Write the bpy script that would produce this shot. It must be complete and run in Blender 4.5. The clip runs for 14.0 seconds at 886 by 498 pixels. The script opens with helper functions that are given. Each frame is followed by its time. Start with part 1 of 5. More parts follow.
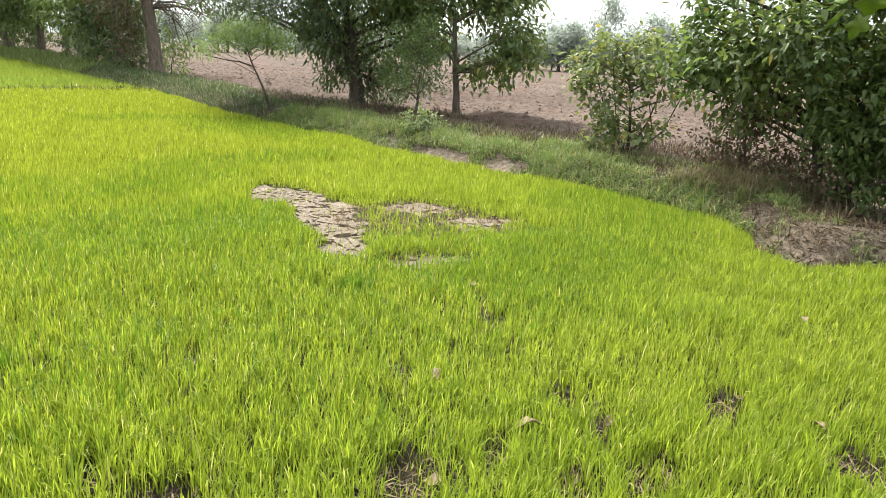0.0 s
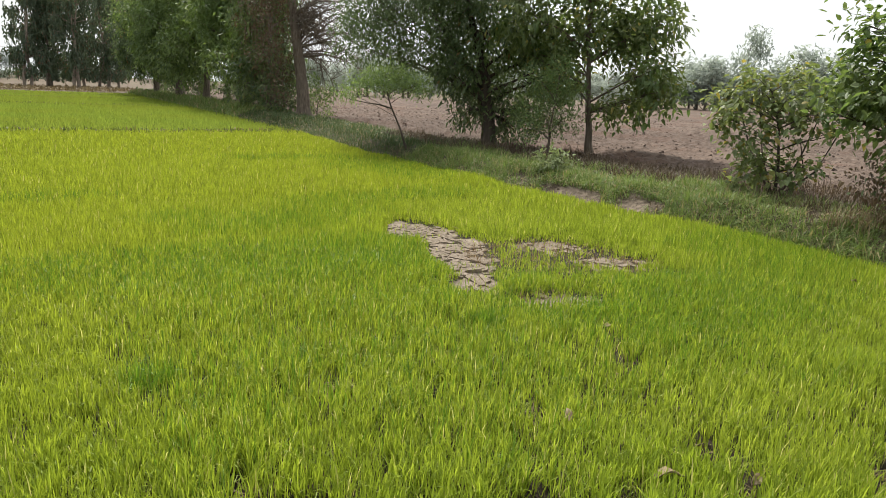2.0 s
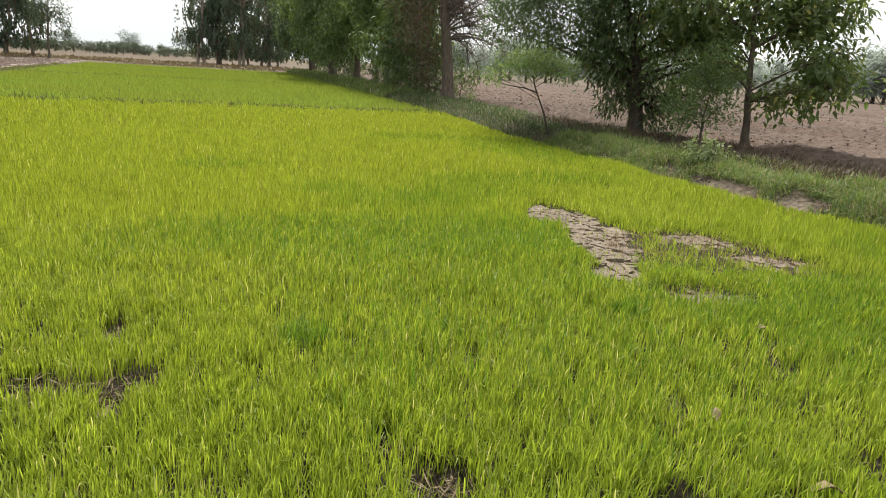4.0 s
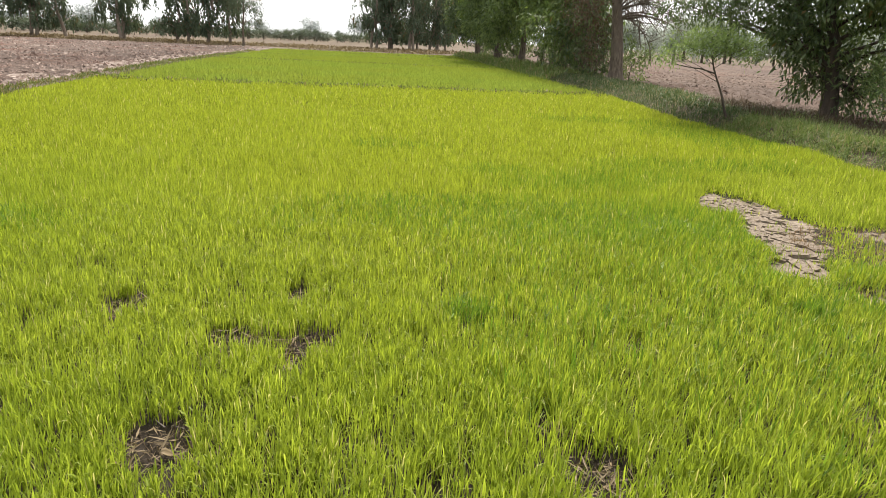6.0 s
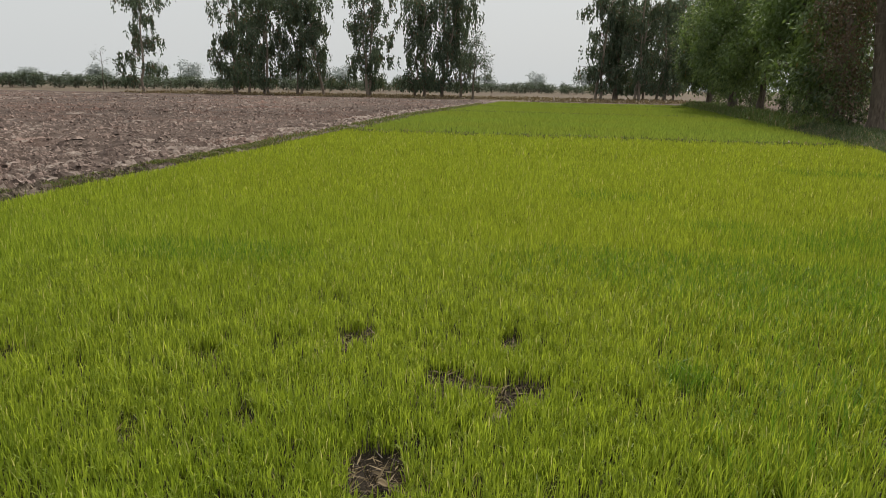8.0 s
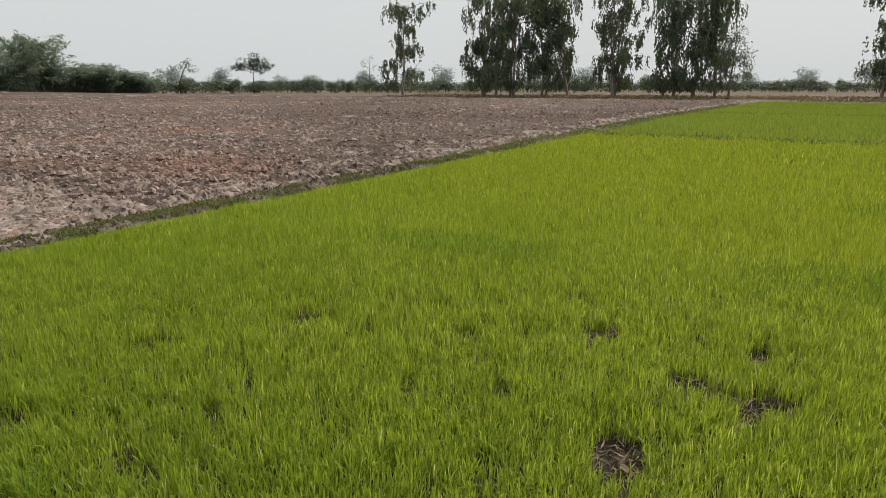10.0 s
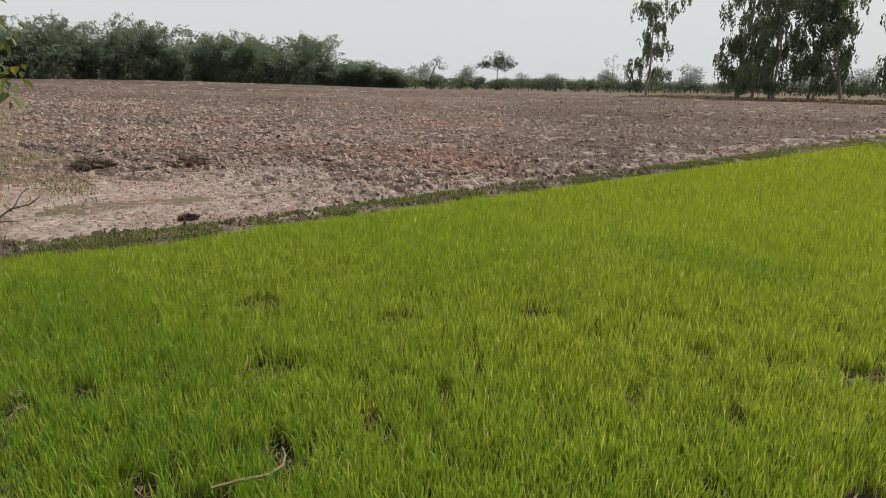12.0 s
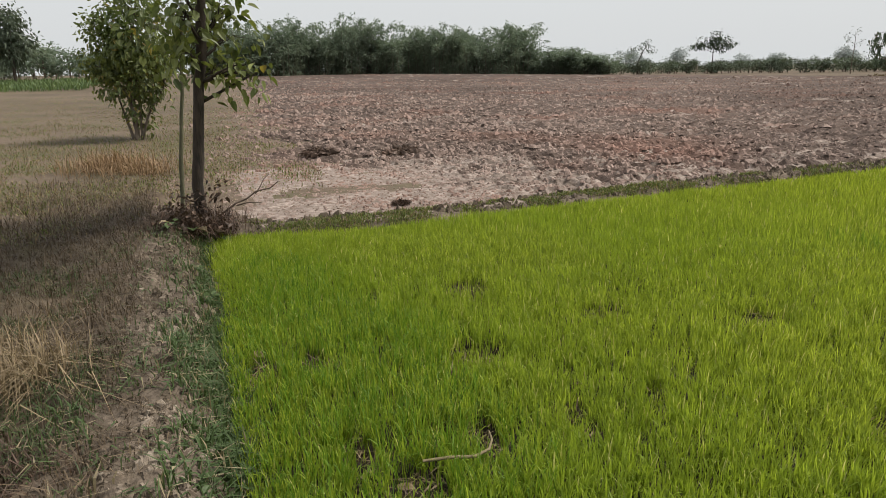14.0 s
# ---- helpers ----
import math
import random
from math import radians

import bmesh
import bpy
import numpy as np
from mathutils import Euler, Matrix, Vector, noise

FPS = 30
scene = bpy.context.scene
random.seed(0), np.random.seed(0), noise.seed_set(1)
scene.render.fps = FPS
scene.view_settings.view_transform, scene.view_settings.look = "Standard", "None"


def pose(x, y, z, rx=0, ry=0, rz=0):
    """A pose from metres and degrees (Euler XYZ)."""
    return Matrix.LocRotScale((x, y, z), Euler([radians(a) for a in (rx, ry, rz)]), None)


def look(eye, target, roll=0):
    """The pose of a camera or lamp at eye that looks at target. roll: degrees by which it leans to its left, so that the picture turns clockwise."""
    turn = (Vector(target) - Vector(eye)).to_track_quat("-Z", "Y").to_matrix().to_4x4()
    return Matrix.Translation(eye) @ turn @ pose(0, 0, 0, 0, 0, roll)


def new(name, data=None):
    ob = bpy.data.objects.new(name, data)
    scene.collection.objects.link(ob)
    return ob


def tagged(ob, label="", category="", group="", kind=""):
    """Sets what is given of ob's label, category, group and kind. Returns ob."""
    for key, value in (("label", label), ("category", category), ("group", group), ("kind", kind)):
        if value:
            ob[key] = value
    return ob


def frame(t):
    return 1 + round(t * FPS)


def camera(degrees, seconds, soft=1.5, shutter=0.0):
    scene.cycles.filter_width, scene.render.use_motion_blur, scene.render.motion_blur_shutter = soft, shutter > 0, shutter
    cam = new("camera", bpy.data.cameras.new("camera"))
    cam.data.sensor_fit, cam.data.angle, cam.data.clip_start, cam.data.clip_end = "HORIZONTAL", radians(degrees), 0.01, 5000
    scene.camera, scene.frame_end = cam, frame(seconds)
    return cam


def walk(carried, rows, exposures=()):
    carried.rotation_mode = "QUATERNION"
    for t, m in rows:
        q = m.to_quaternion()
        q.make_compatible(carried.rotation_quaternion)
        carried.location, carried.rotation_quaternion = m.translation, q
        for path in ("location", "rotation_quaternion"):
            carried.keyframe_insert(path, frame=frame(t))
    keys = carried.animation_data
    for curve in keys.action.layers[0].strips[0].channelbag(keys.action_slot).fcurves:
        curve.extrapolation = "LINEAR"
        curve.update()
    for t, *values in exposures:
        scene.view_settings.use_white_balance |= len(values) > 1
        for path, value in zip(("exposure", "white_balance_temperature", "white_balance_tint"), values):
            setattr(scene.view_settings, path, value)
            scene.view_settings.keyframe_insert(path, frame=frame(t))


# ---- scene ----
cam = camera(67.3, 14.0, 0.75)
PATH = [
    (0, (0.256, 0.088, 1.553), (1.572, 1.487, 0.995), 3.4),
    (0.5, (0.235, 0.094, 1.556), (1.483, 1.555, 1.0), 3.9),
    (1, (0.215, 0.09, 1.555), (1.406, 1.617, 1.052), 3.6),
    (1.5, (0.215, 0.108, 1.549), (1.335, 1.696, 1.079), 3.0),
    (2, (0.205, 0.097, 1.543), (1.235, 1.748, 1.079), 2.3),
    (4.3, (0.098, 0.111, 1.513), (0.708, 1.94, 0.981), 3.6),
    (4.5, (0.087, 0.108, 1.513), (0.649, 1.952, 0.979), 3.6),
    (5, (0.074, 0.089, 1.511), (0.513, 1.962, 0.965), 3.0),
    (5.5, (0.063, 0.082, 1.508), (0.388, 1.97, 0.934), 2.7),
    (6, (0.058, 0.089, 1.507), (0.282, 1.985, 0.911), 2.5),
    (6.5, (0.053, 0.086, 1.505), (0.211, 1.986, 0.899), 2.3),
    (7, (0.038, 0.076, 1.516), (0.079, 1.992, 0.944), 2.3),
    (7.5, (0.037, 0.078, 1.518), (-0.085, 2.012, 1.022), 1.9),
    (8, (0.037, 0.068, 1.539), (-0.374, 1.967, 1.064), 1.0),
    (10.3, (0.05, -0.313, 1.642), (-1.061, 1.276, 1.15), 0.4),
    (10.5, (0.039, -0.326, 1.653), (-1.121, 1.224, 1.151), 0.7),
    (11, (0.039, -0.357, 1.652), (-1.288, 1.053, 1.15), 0.3),
    (11.5, (0.037, -0.364, 1.65), (-1.399, 0.937, 1.154), -0.1),
    (12, (0.041, -0.386, 1.646), (-1.492, 0.802, 1.158), 1.0),
    (12.5, (0.017, -0.386, 1.646), (-1.644, 0.615, 1.158), 0.9),
    (13, (0.004, -0.398, 1.646), (-1.677, 0.57, 1.16), 1.5),
    (13.5, (-0.005, -0.413, 1.643), (-1.736, 0.461, 1.153), 0.3),
    (14, (-0.017, -0.443, 1.645), (-1.825, 0.234, 1.124), -0.9),
]
# seconds, stops, white balance in kelvin and tint
EXPOSURES = [(0, 1.24, 6400, 8), (0.5, 1.2, 6400, 8), (1.0, 0.98, 6400, 6), (1.5, 0.78, 6450, 6), (2.0, 0.58, 6550, 9), (4.5, 0.62, 6600, 9), (5.0, 0.68, 6650, 11), (6.0, 0.84, 6700, 12), (6.5, 0.9, 6700, 12), (7.0, 0.82, 6700, 12),
             (7.5, 0.38, 6650, 11), (8.0, -0.08, 6600, 10), (8.4, -0.1, 6600, 10), (10.2, 0.0, 6550, 9), (10.5, 0.02, 6550, 9), (11.0, 0.02, 6550, 9), (14.0, 0.07, 6550, 11)]
walk(cam, [(t, look(eye, target, roll)) for t, eye, target, roll in PATH], EXPOSURES)

# ---- light ----
SUN_AZ, SUN_EL = 14.0, 56.0      # degrees east of the field's long axis, and above the horizon
world = bpy.data.worlds.new("hazy_sky")
scene.world = world
world.use_nodes = True
wn, wl = world.node_tree.nodes, world.node_tree.links
sky = wn.new("ShaderNodeTexSky")
sky.sky_type, sky.sun_disc = "NISHITA", False
sky.sun_elevation, sky.sun_rotation = radians(SUN_EL), radians(SUN_AZ)
sky.air_density, sky.dust_density, sky.ozone_density = 1.0, 6.0, 1.0
haze = wn.new("ShaderNodeMix")
haze.data_type = "RGBA"
haze.inputs["Factor"].default_value = 0.86
haze.inputs["B"].default_value = (7.2, 7.5, 7.6, 1)
wl.new(sky.outputs["Color"], haze.inputs["A"])
wl.new(haze.outputs["Result"], wn["Background"].inputs["Color"])
wn["Background"].inputs["Strength"].default_value = 0.102
sun = new("sun", bpy.data.lights.new("sun", "SUN"))
sun.data.energy, sun.data.angle, sun.data.color = 4.3, radians(14), (1.0, 0.96, 0.89)
_sx, _sy = math.sin(radians(SUN_AZ)), math.cos(radians(SUN_AZ))
sun.matrix_basis = look((40 * _sx, 40 * _sy, 40 * math.tan(radians(SUN_EL))), (0, 0, 0))


# ---- materials ----
def nodes_of(name):
    m = bpy.data.materials.new(name)
    m.use_nodes = True
    t = m.node_tree
    return m, t.nodes, t.links, t.nodes["Principled BSDF"]


def mixed(n, l, fac, a, b, blend="MIX"):
    """A colour mix; fac, a and b are sockets or plain values."""
    mix = n.new("ShaderNodeMix")
    mix.data_type, mix.blend_type = "RGBA", blend
    for key, value in (("Factor", fac), ("A", a), ("B", b)):
        if isinstance(value, (int, float)):
            mix.inputs[key].default_value = value
        elif isinstance(value, tuple):
            mix.inputs[key].default_value = (*value, 1)
        else:
            l.new(value, mix.inputs[key])
    return mix.outputs["Result"]


def noise_fac(n, l, coord, scale, low, high, detail=4.0, rough=0.55):
    tex = n.new("ShaderNodeTexNoise")
    tex.inputs["Scale"].default_value, tex.inputs["Detail"].default_value = scale, detail
    tex.inputs["Roughness"].default_value = rough
    l.new(coord, tex.inputs["Vector"])
    ramp = n.new("ShaderNodeMapRange")
    ramp.inputs["From Min"].default_value, ramp.inputs["From Max"].default_value = low, high
    l.new(tex.outputs["Fac"], ramp.inputs["Value"])
    return ramp.outputs["Result"], tex.outputs["Fac"]


def soil(name, dark, light, third, big=0.35, small=9.0, bump=0.6, cracks=0.0, rough=0.95):
    m, n, l, b = nodes_of(name)
    co = n.new("ShaderNodeTexCoord").outputs["Object"]
    f1, _ = noise_fac(n, l, co, big, 0.36, 0.64, 5)
    f2, raw = noise_fac(n, l, co, small, 0.32, 0.68, 7, 0.65)
    f3, _ = noise_fac(n, l, co, big * 4.3, 0.5, 0.7, 4)
    c = mixed(n, l, f2, dark, light)
    c = mixed(n, l, f3, c, third)
    c2 = mixed(n, l, 0.55, c, tuple(v * 0.72 for v in dark))
    c = mixed(n, l, f1, c2, c)
    height = raw
    if cracks:
        v = n.new("ShaderNodeTexVoronoi")
        v.feature = "DISTANCE_TO_EDGE"
        v.inputs["Scale"].default_value = cracks
        l.new(co, v.inputs["Vector"])
        r = n.new("ShaderNodeMapRange")
        r.inputs["From Max"].default_value = 0.06
        l.new(v.outputs["Distance"], r.inputs["Value"])
        c = mixed(n, l, r.outputs["Result"], tuple(x * 0.35 for x in dark), c)
        height = r.outputs["Result"]
    l.new(c, b.inputs["Base Color"])
    b.inputs["Roughness"].default_value = rough
    b.inputs["Specular IOR Level"].default_value = 0.2
    bp = n.new("ShaderNodeBump")
    bp.inputs["Strength"].default_value, bp.inputs["Distance"].default_value = bump, 0.03
    l.new(height, bp.inputs["Height"])
    l.new(bp.outputs["Normal"], b.inputs["Normal"])
    return m


def leafy(name, dark, light, odd=None, odd_share=0.06, patch=0.5, patch_to=None, shine=0.35, through_share=0.4, gain=1.5, clump=0.0, ripe=None, glow=(1.0, 1.02, 0.6)):
    """Leaves: colour by single leaf and by stretch of ground, with light coming through the blade."""
    m, n, l, b = nodes_of(name)
    geo = n.new("ShaderNodeNewGeometry")
    co = n.new("ShaderNodeTexCoord").outputs["Object"]
    rnd = geo.outputs["Random Per Island"]
    c = mixed(n, l, rnd, dark, light)
    if patch_to:
        f, _ = noise_fac(n, l, co, patch, 0.42, 0.62, 3)
        c = mixed(n, l, f, c, mixed(n, l, rnd, tuple(v * 0.85 for v in patch_to), tuple(min(1, v * 1.12) for v in patch_to)))
    if ripe:
        xyz = n.new("ShaderNodeSeparateXYZ")
        l.new(co, xyz.inputs["Vector"])
        wave, raw = noise_fac(n, l, co, 0.25, 0.3, 0.7, 3)
        add = n.new("ShaderNodeMath")
        add.operation, add.inputs[1].default_value = "MULTIPLY_ADD", 5.0
        l.new(wave, add.inputs[0])
        slope = n.new("ShaderNodeMath")
        slope.operation, slope.inputs[1].default_value = "MULTIPLY_ADD", -0.7
        side = n.new("ShaderNodeMath")
        side.operation = "ABSOLUTE"
        l.new(xyz.outputs["X"], side.inputs[0])
        l.new(side.outputs[0], slope.inputs[0])
        l.new(xyz.outputs["Y"], slope.inputs[2])
        l.new(slope.outputs[0], add.inputs[2])
        rr = n.new("ShaderNodeMapRange")
        rr.inputs["From Min"].default_value, rr.inputs["From Max"].default_value = 2.4, 9.5
        l.new(add.outputs[0], rr.inputs["Value"])
        c = mixed(n, l, rr.outputs["Result"], c, mixed(n, l, rnd, tuple(v * 0.7 for v in ripe), tuple(v * 1.25 for v in ripe)))
    if clump:
        f, _ = noise_fac(n, l, co, clump, 0.35, 0.65, 3)
        c = mixed(n, l, f, mixed(n, l, 1.0, c, (0.74, 0.77, 0.75), "MULTIPLY"), c)
    if odd:
        r = n.new("ShaderNodeMapRange")
        r.inputs["From Min"].default_value, r.inputs["From Max"].default_value = 1 - odd_share - 0.01, 1 - odd_share
        l.new(rnd, r.inputs["Value"])
        c = mixed(n, l, r.outputs["Result"], c, odd)
    l.new(c, b.inputs["Base Color"])
    b.inputs["Roughness"].default_value = 0.5
    b.inputs["Specular IOR Level"].default_value = shine
    tr = n.new("ShaderNodeBsdfTranslucent")
    g = mixed(n, l, 1.0, c, tuple(gain * q for q in glow), "MULTIPLY")
    l.new(g, tr.inputs["Color"])
    mx = n.new("ShaderNodeMixShader")
    mx.inputs["Fac"].default_value = through_share
    l.new(b.outputs[0], mx.inputs[1])
    l.new(tr.outputs[0], mx.inputs[2])
    l.new(mx.outputs[0], n["Material Output"].inputs["Surface"])
    return m


def bark(name, dark, light, scale=14.0):
    m, n, l, b = nodes_of(name)
    co = n.new("ShaderNodeTexCoord").outputs["Object"]
    st = n.new("ShaderNodeMapping")
    st.inputs["Scale"].default_value = (1, 1, 0.22)
    l.new(co, st.inputs["Vector"])
    f, raw = noise_fac(n, l, st.outputs["Vector"], scale, 0.35, 0.65, 6, 0.6)
    f2, _ = noise_fac(n, l, co, 1.6, 0.45, 0.65, 3)
    c = mixed(n, l, f, dark, light)
    c = mixed(n, l, f2, c, tuple(v * 0.7 for v in light))
    l.new(c, b.inputs["Base Color"])
    b.inputs["Roughness"].default_value = 0.9
    bp = n.new("ShaderNodeBump")
    bp.inputs["Strength"].default_value, bp.inputs["Distance"].default_value = 0.7, 0.02
    l.new(raw, bp.inputs["Height"])
    l.new(bp.outputs["Normal"], b.inputs["Normal"])
    return m


M_DRY = soil("dry_earth", (0.088, 0.065, 0.045), (0.182, 0.138, 0.098), (0.1, 0.094, 0.048), 0.16, 6.0)
M_MUD = soil("paddy_mud", (0.017, 0.013, 0.009), (0.05, 0.038, 0.026), (0.034, 0.028, 0.016), 0.8, 14.0, 0.8)
M_BUND = soil("bund_earth", (0.06, 0.046, 0.033), (0.23, 0.182, 0.138), (0.088, 0.068, 0.046), 1.6, 13.0, 1.0)
# earth colour dimmed to paint the shade between the clods
M_PLOUGH_DIMMED = soil("ploughed_earth_dimmed", (0.05, 0.035, 0.028), (0.165, 0.122, 0.1), (0.14, 0.082, 0.062), 0.05, 7.0, 1.0)
M_PLOUGH_DARK = soil("ploughed_earth_brown", (0.0748, 0.0528, 0.0414), (0.176, 0.128, 0.101), (0.132, 0.0792, 0.0572), 0.07, 5.0, 1.0)
M_SILT = soil("pale_silt", (0.15, 0.115, 0.092), (0.42, 0.345, 0.3), (0.15, 0.11, 0.088), 2.2, 10.0, 1.0)
# same earth painted lighter, so that clods look lit on top
M_CLOD_LIT = soil("clod_earth_lit", (0.125, 0.09, 0.074), (0.4, 0.302, 0.255), (0.275, 0.165, 0.13), 0.05, 7.0, 0.8)
M_PLATE = soil("dried_mud", (0.135, 0.106, 0.078), (0.36, 0.298, 0.232), (0.17, 0.134, 0.098), 1.6, 22.0, 0.8)
M_RICE = leafy("rice_leaf", (0.145, 0.2, 0.017), (0.36, 0.43, 0.055), (0.42, 0.41, 0.15), 0.022, 0.5, (0.225, 0.3, 0.03), 0.25, 0.45, 1.75, 7.0, (0.258, 0.312, 0.03), (1.05, 1.0, 0.83))
M_RICE_FAR = leafy("rice_leaf_far_bed", (0.135, 0.19, 0.028), (0.225, 0.295, 0.048), None, 0, 0.15, (0.19, 0.235, 0.035), 0.15, 0.5, 1.6, 0, None, (1.03, 1.0, 0.85))
M_RICE_DEEP = leafy("rice_leaf_deep_green", (0.075, 0.15, 0.014), (0.165, 0.26, 0.026), None, 0, 1, None, 0.3, 0.4, 1.5, 0, None, (1.0, 1.0, 0.7))
M_STRAW = leafy("straw", (0.141, 0.101, 0.0572), (0.317, 0.246, 0.15), None, 0, 0.6, (0.194, 0.145, 0.0836), 0.2, 0.15, 1.0)
M_RUST = leafy("dry_rust_grass", (0.176, 0.11, 0.0616), (0.299, 0.202, 0.114), None, 0, 0.6, None, 0.2, 0.15, 1.0)
# brown litter, its colour darkened further for tree shade beside the near bund
M_LITTER = leafy("brown_litter", (0.05, 0.036, 0.024), (0.18, 0.132, 0.084), None, 0, 0.6, (0.08, 0.06, 0.04), 0.2, 0.15, 1.0)
M_GRASS = leafy("bund_grass", (0.0968, 0.145, 0.0396), (0.229, 0.29, 0.101), (0.317, 0.264, 0.158), 0.14, 0.8, (0.132, 0.185, 0.0572), 0.3, 0.35, 1.4)
M_CREEP = leafy("creeping_grass", (0.042, 0.072, 0.024), (0.108, 0.15, 0.056), (0.299, 0.246, 0.158), 0.12, 1.2, (0.0748, 0.114, 0.044), 0.3, 0.3, 1.2)
M_WEED = leafy("weedy_grass", (0.0792, 0.101, 0.0264), (0.167, 0.194, 0.0528), (0.229, 0.176, 0.0968), 0.2, 0.7, None, 0.25, 0.3, 1.2)
M_BROAD = leafy("broad_leaf", (0.06, 0.085, 0.032), (0.2, 0.24, 0.092), (0.299, 0.255, 0.0704), 0.012, 0.9, (0.0924, 0.141, 0.051), 0.45, 0.42, 1.75)
M_BUSH = leafy("bush_leaf", (0.08, 0.108, 0.042), (0.25, 0.285, 0.12), (0.32, 0.26, 0.07), 0.05, 0.9, (0.12, 0.17, 0.068), 0.6, 0.36, 1.6)
M_PALE = leafy("pale_leaf", (0.0792, 0.132, 0.044), (0.176, 0.246, 0.088), (0.264, 0.238, 0.088), 0.04, 0.9, None, 0.5, 0.35, 1.5)
M_LEAF_NEW = leafy("fresh_leaf", (0.106, 0.167, 0.0264), (0.211, 0.29, 0.0528), None, 0, 0.9, None, 0.6, 0.4, 1.6)
M_SPREAD = leafy("spreading_tree_leaf", (0.0616, 0.0968, 0.0352), (0.15, 0.198, 0.0748), None, 0, 0.9, (0.088, 0.132, 0.0484), 0.6, 0.3, 1.5)
M_YOUNG = leafy("young_tree_leaf", (0.05, 0.07, 0.022), (0.2, 0.225, 0.064), (0.264, 0.211, 0.0528), 0.02, 0.9, (0.088, 0.123, 0.037), 0.5, 0.32, 1.5)
M_DARK = leafy("dark_leaf", (0.042, 0.068, 0.03), (0.165, 0.215, 0.09), (0.176, 0.123, 0.0528), 0.02, 0.6, (0.055, 0.085, 0.038), 0.5, 0.4, 1.7)
M_DARK_FAR = leafy("far_dark_leaf", (0.03, 0.045, 0.028), (0.075, 0.1, 0.06), None, 0, 0.3, None, 0.05, 0.2, 1.2)
M_SHRUB = leafy("pale_shrub_leaf", (0.14, 0.18, 0.08), (0.29, 0.33, 0.18), None, 0, 0.9, None, 0.4, 0.3, 1.3)
M_ROOT = leafy("dark_roots", (0.035, 0.023, 0.017), (0.12, 0.078, 0.055), None, 0, 0.9, None, 0.2, 0.1, 1.0)
M_FEATHER = leafy("feathery_leaf", (0.12, 0.18, 0.065), (0.25, 0.325, 0.125), None, 0, 1, None, 0.4, 0.45, 1.5)
M_ROW = leafy("row_tree_leaf", (0.06, 0.095, 0.032), (0.2, 0.265, 0.088), None, 0, 0.35, (0.11, 0.165, 0.055), 0.4, 0.33, 1.5)
M_BROWN = leafy("withered_leaf", (0.0792, 0.0528, 0.0352), (0.167, 0.114, 0.0748), (0.0792, 0.106, 0.044), 0.15, 0.6, None, 0.3, 0.25, 1.2)
M_GUM = leafy("gum_leaf", (0.06, 0.085, 0.058), (0.13, 0.165, 0.108), (0.15, 0.106, 0.0704), 0.06, 0.3, None, 0.2, 0.25, 1.3)
# bamboo green lifted towards grey; the haze over it is in this colour
M_BAMBOO_HAZE = leafy("bamboo_leaf_haze", (0.12, 0.155, 0.112), (0.205, 0.245, 0.178), None, 0, 0.12, (0.145, 0.185, 0.132), 0.08, 0.42, 1.25, 0, None, (1.0, 1.02, 0.85))
# leaves of the orchard and plain trees, lightened in colour to suggest haze
M_ORCHARD_HAZE = leafy("orchard_leaf_haze", (0.078, 0.1, 0.072), (0.125, 0.15, 0.108), None, 0, 0.1, None, 0.05, 0.2, 1.2)
# far leaves greyed and paled: distance haze put into the base colour
M_FAR_HAZE = leafy("far_leaf_haze", (0.25, 0.285, 0.275), (0.35, 0.38, 0.365), None, 0, 0.05, None, 0.05, 0.45, 1.15, 0, None, (1.0, 1.0, 0.97))
# boundary leaves painted much paler than foliage, in place of haze
M_MID_HAZE = leafy("boundary_leaf_haze", (0.31, 0.345, 0.31), (0.42, 0.455, 0.41), None, 0, 0.1, None, 0.08, 0.45, 1.2, 0, None, (1.0, 1.02, 0.93))
M_CROP = leafy("fodder_leaf", (0.075, 0.118, 0.05), (0.13, 0.178, 0.07), None, 0, 0.2, None, 0.3, 0.3, 1.2)
M_BARK = bark("grey_brown_bark", (0.0616, 0.044, 0.0308), (0.176, 0.141, 0.106))
M_BARK_PALE = bark("pale_bark", (0.132, 0.0968, 0.0748), (0.299, 0.246, 0.194))
M_BARK_DARK = bark("dark_bark", (0.0308, 0.0229, 0.0176), (0.088, 0.066, 0.0484))
# dark brown bark, with the crown's shade on the trunk worked into the colour
M_BARK_SLIM_SHADED = bark("brown_bark_shaded", (0.014, 0.01, 0.0075), (0.06, 0.042, 0.03), 26)
M_STEM = bark("green_stem", (0.0528, 0.0572, 0.0308), (0.123, 0.114, 0.066), 20)
M_STALK = bark("dry_stalk", (0.106, 0.0792, 0.0396), (0.246, 0.194, 0.106), 30)
M_DEAD = bark("dead_wood", (0.05, 0.034, 0.025), (0.14, 0.1, 0.074), 18)


# ---- mesh helpers ----
def mesh_of(name, verts, faces, material, smooth=False):
    """A mesh from arrays; faces is a list of index arrays, each with one number of corners."""
    faces = [np.asarray(f, np.int32) for f in faces if len(f)]
    me = bpy.data.meshes.new(name)
    verts = np.asarray(verts, np.float32)
    me.vertices.add(len(verts))
    me.vertices.foreach_set("co", verts.ravel())
    loops = np.concatenate([f.ravel() for f in faces])
    sizes = np.concatenate([np.full(len(f), f.shape[1], np.int32) for f in faces])
    me.loops.add(len(loops))
    me.loops.foreach_set("vertex_index", loops)
    me.polygons.add(len(sizes))
    me.polygons.foreach_set("loop_start", np.r_[0, np.cumsum(sizes)[:-1]].astype(np.int32))
    me.polygons.foreach_set("use_smooth", np.full(len(sizes), smooth))
    for m in material if isinstance(material, (list, tuple)) else [material]:
        me.materials.append(m)
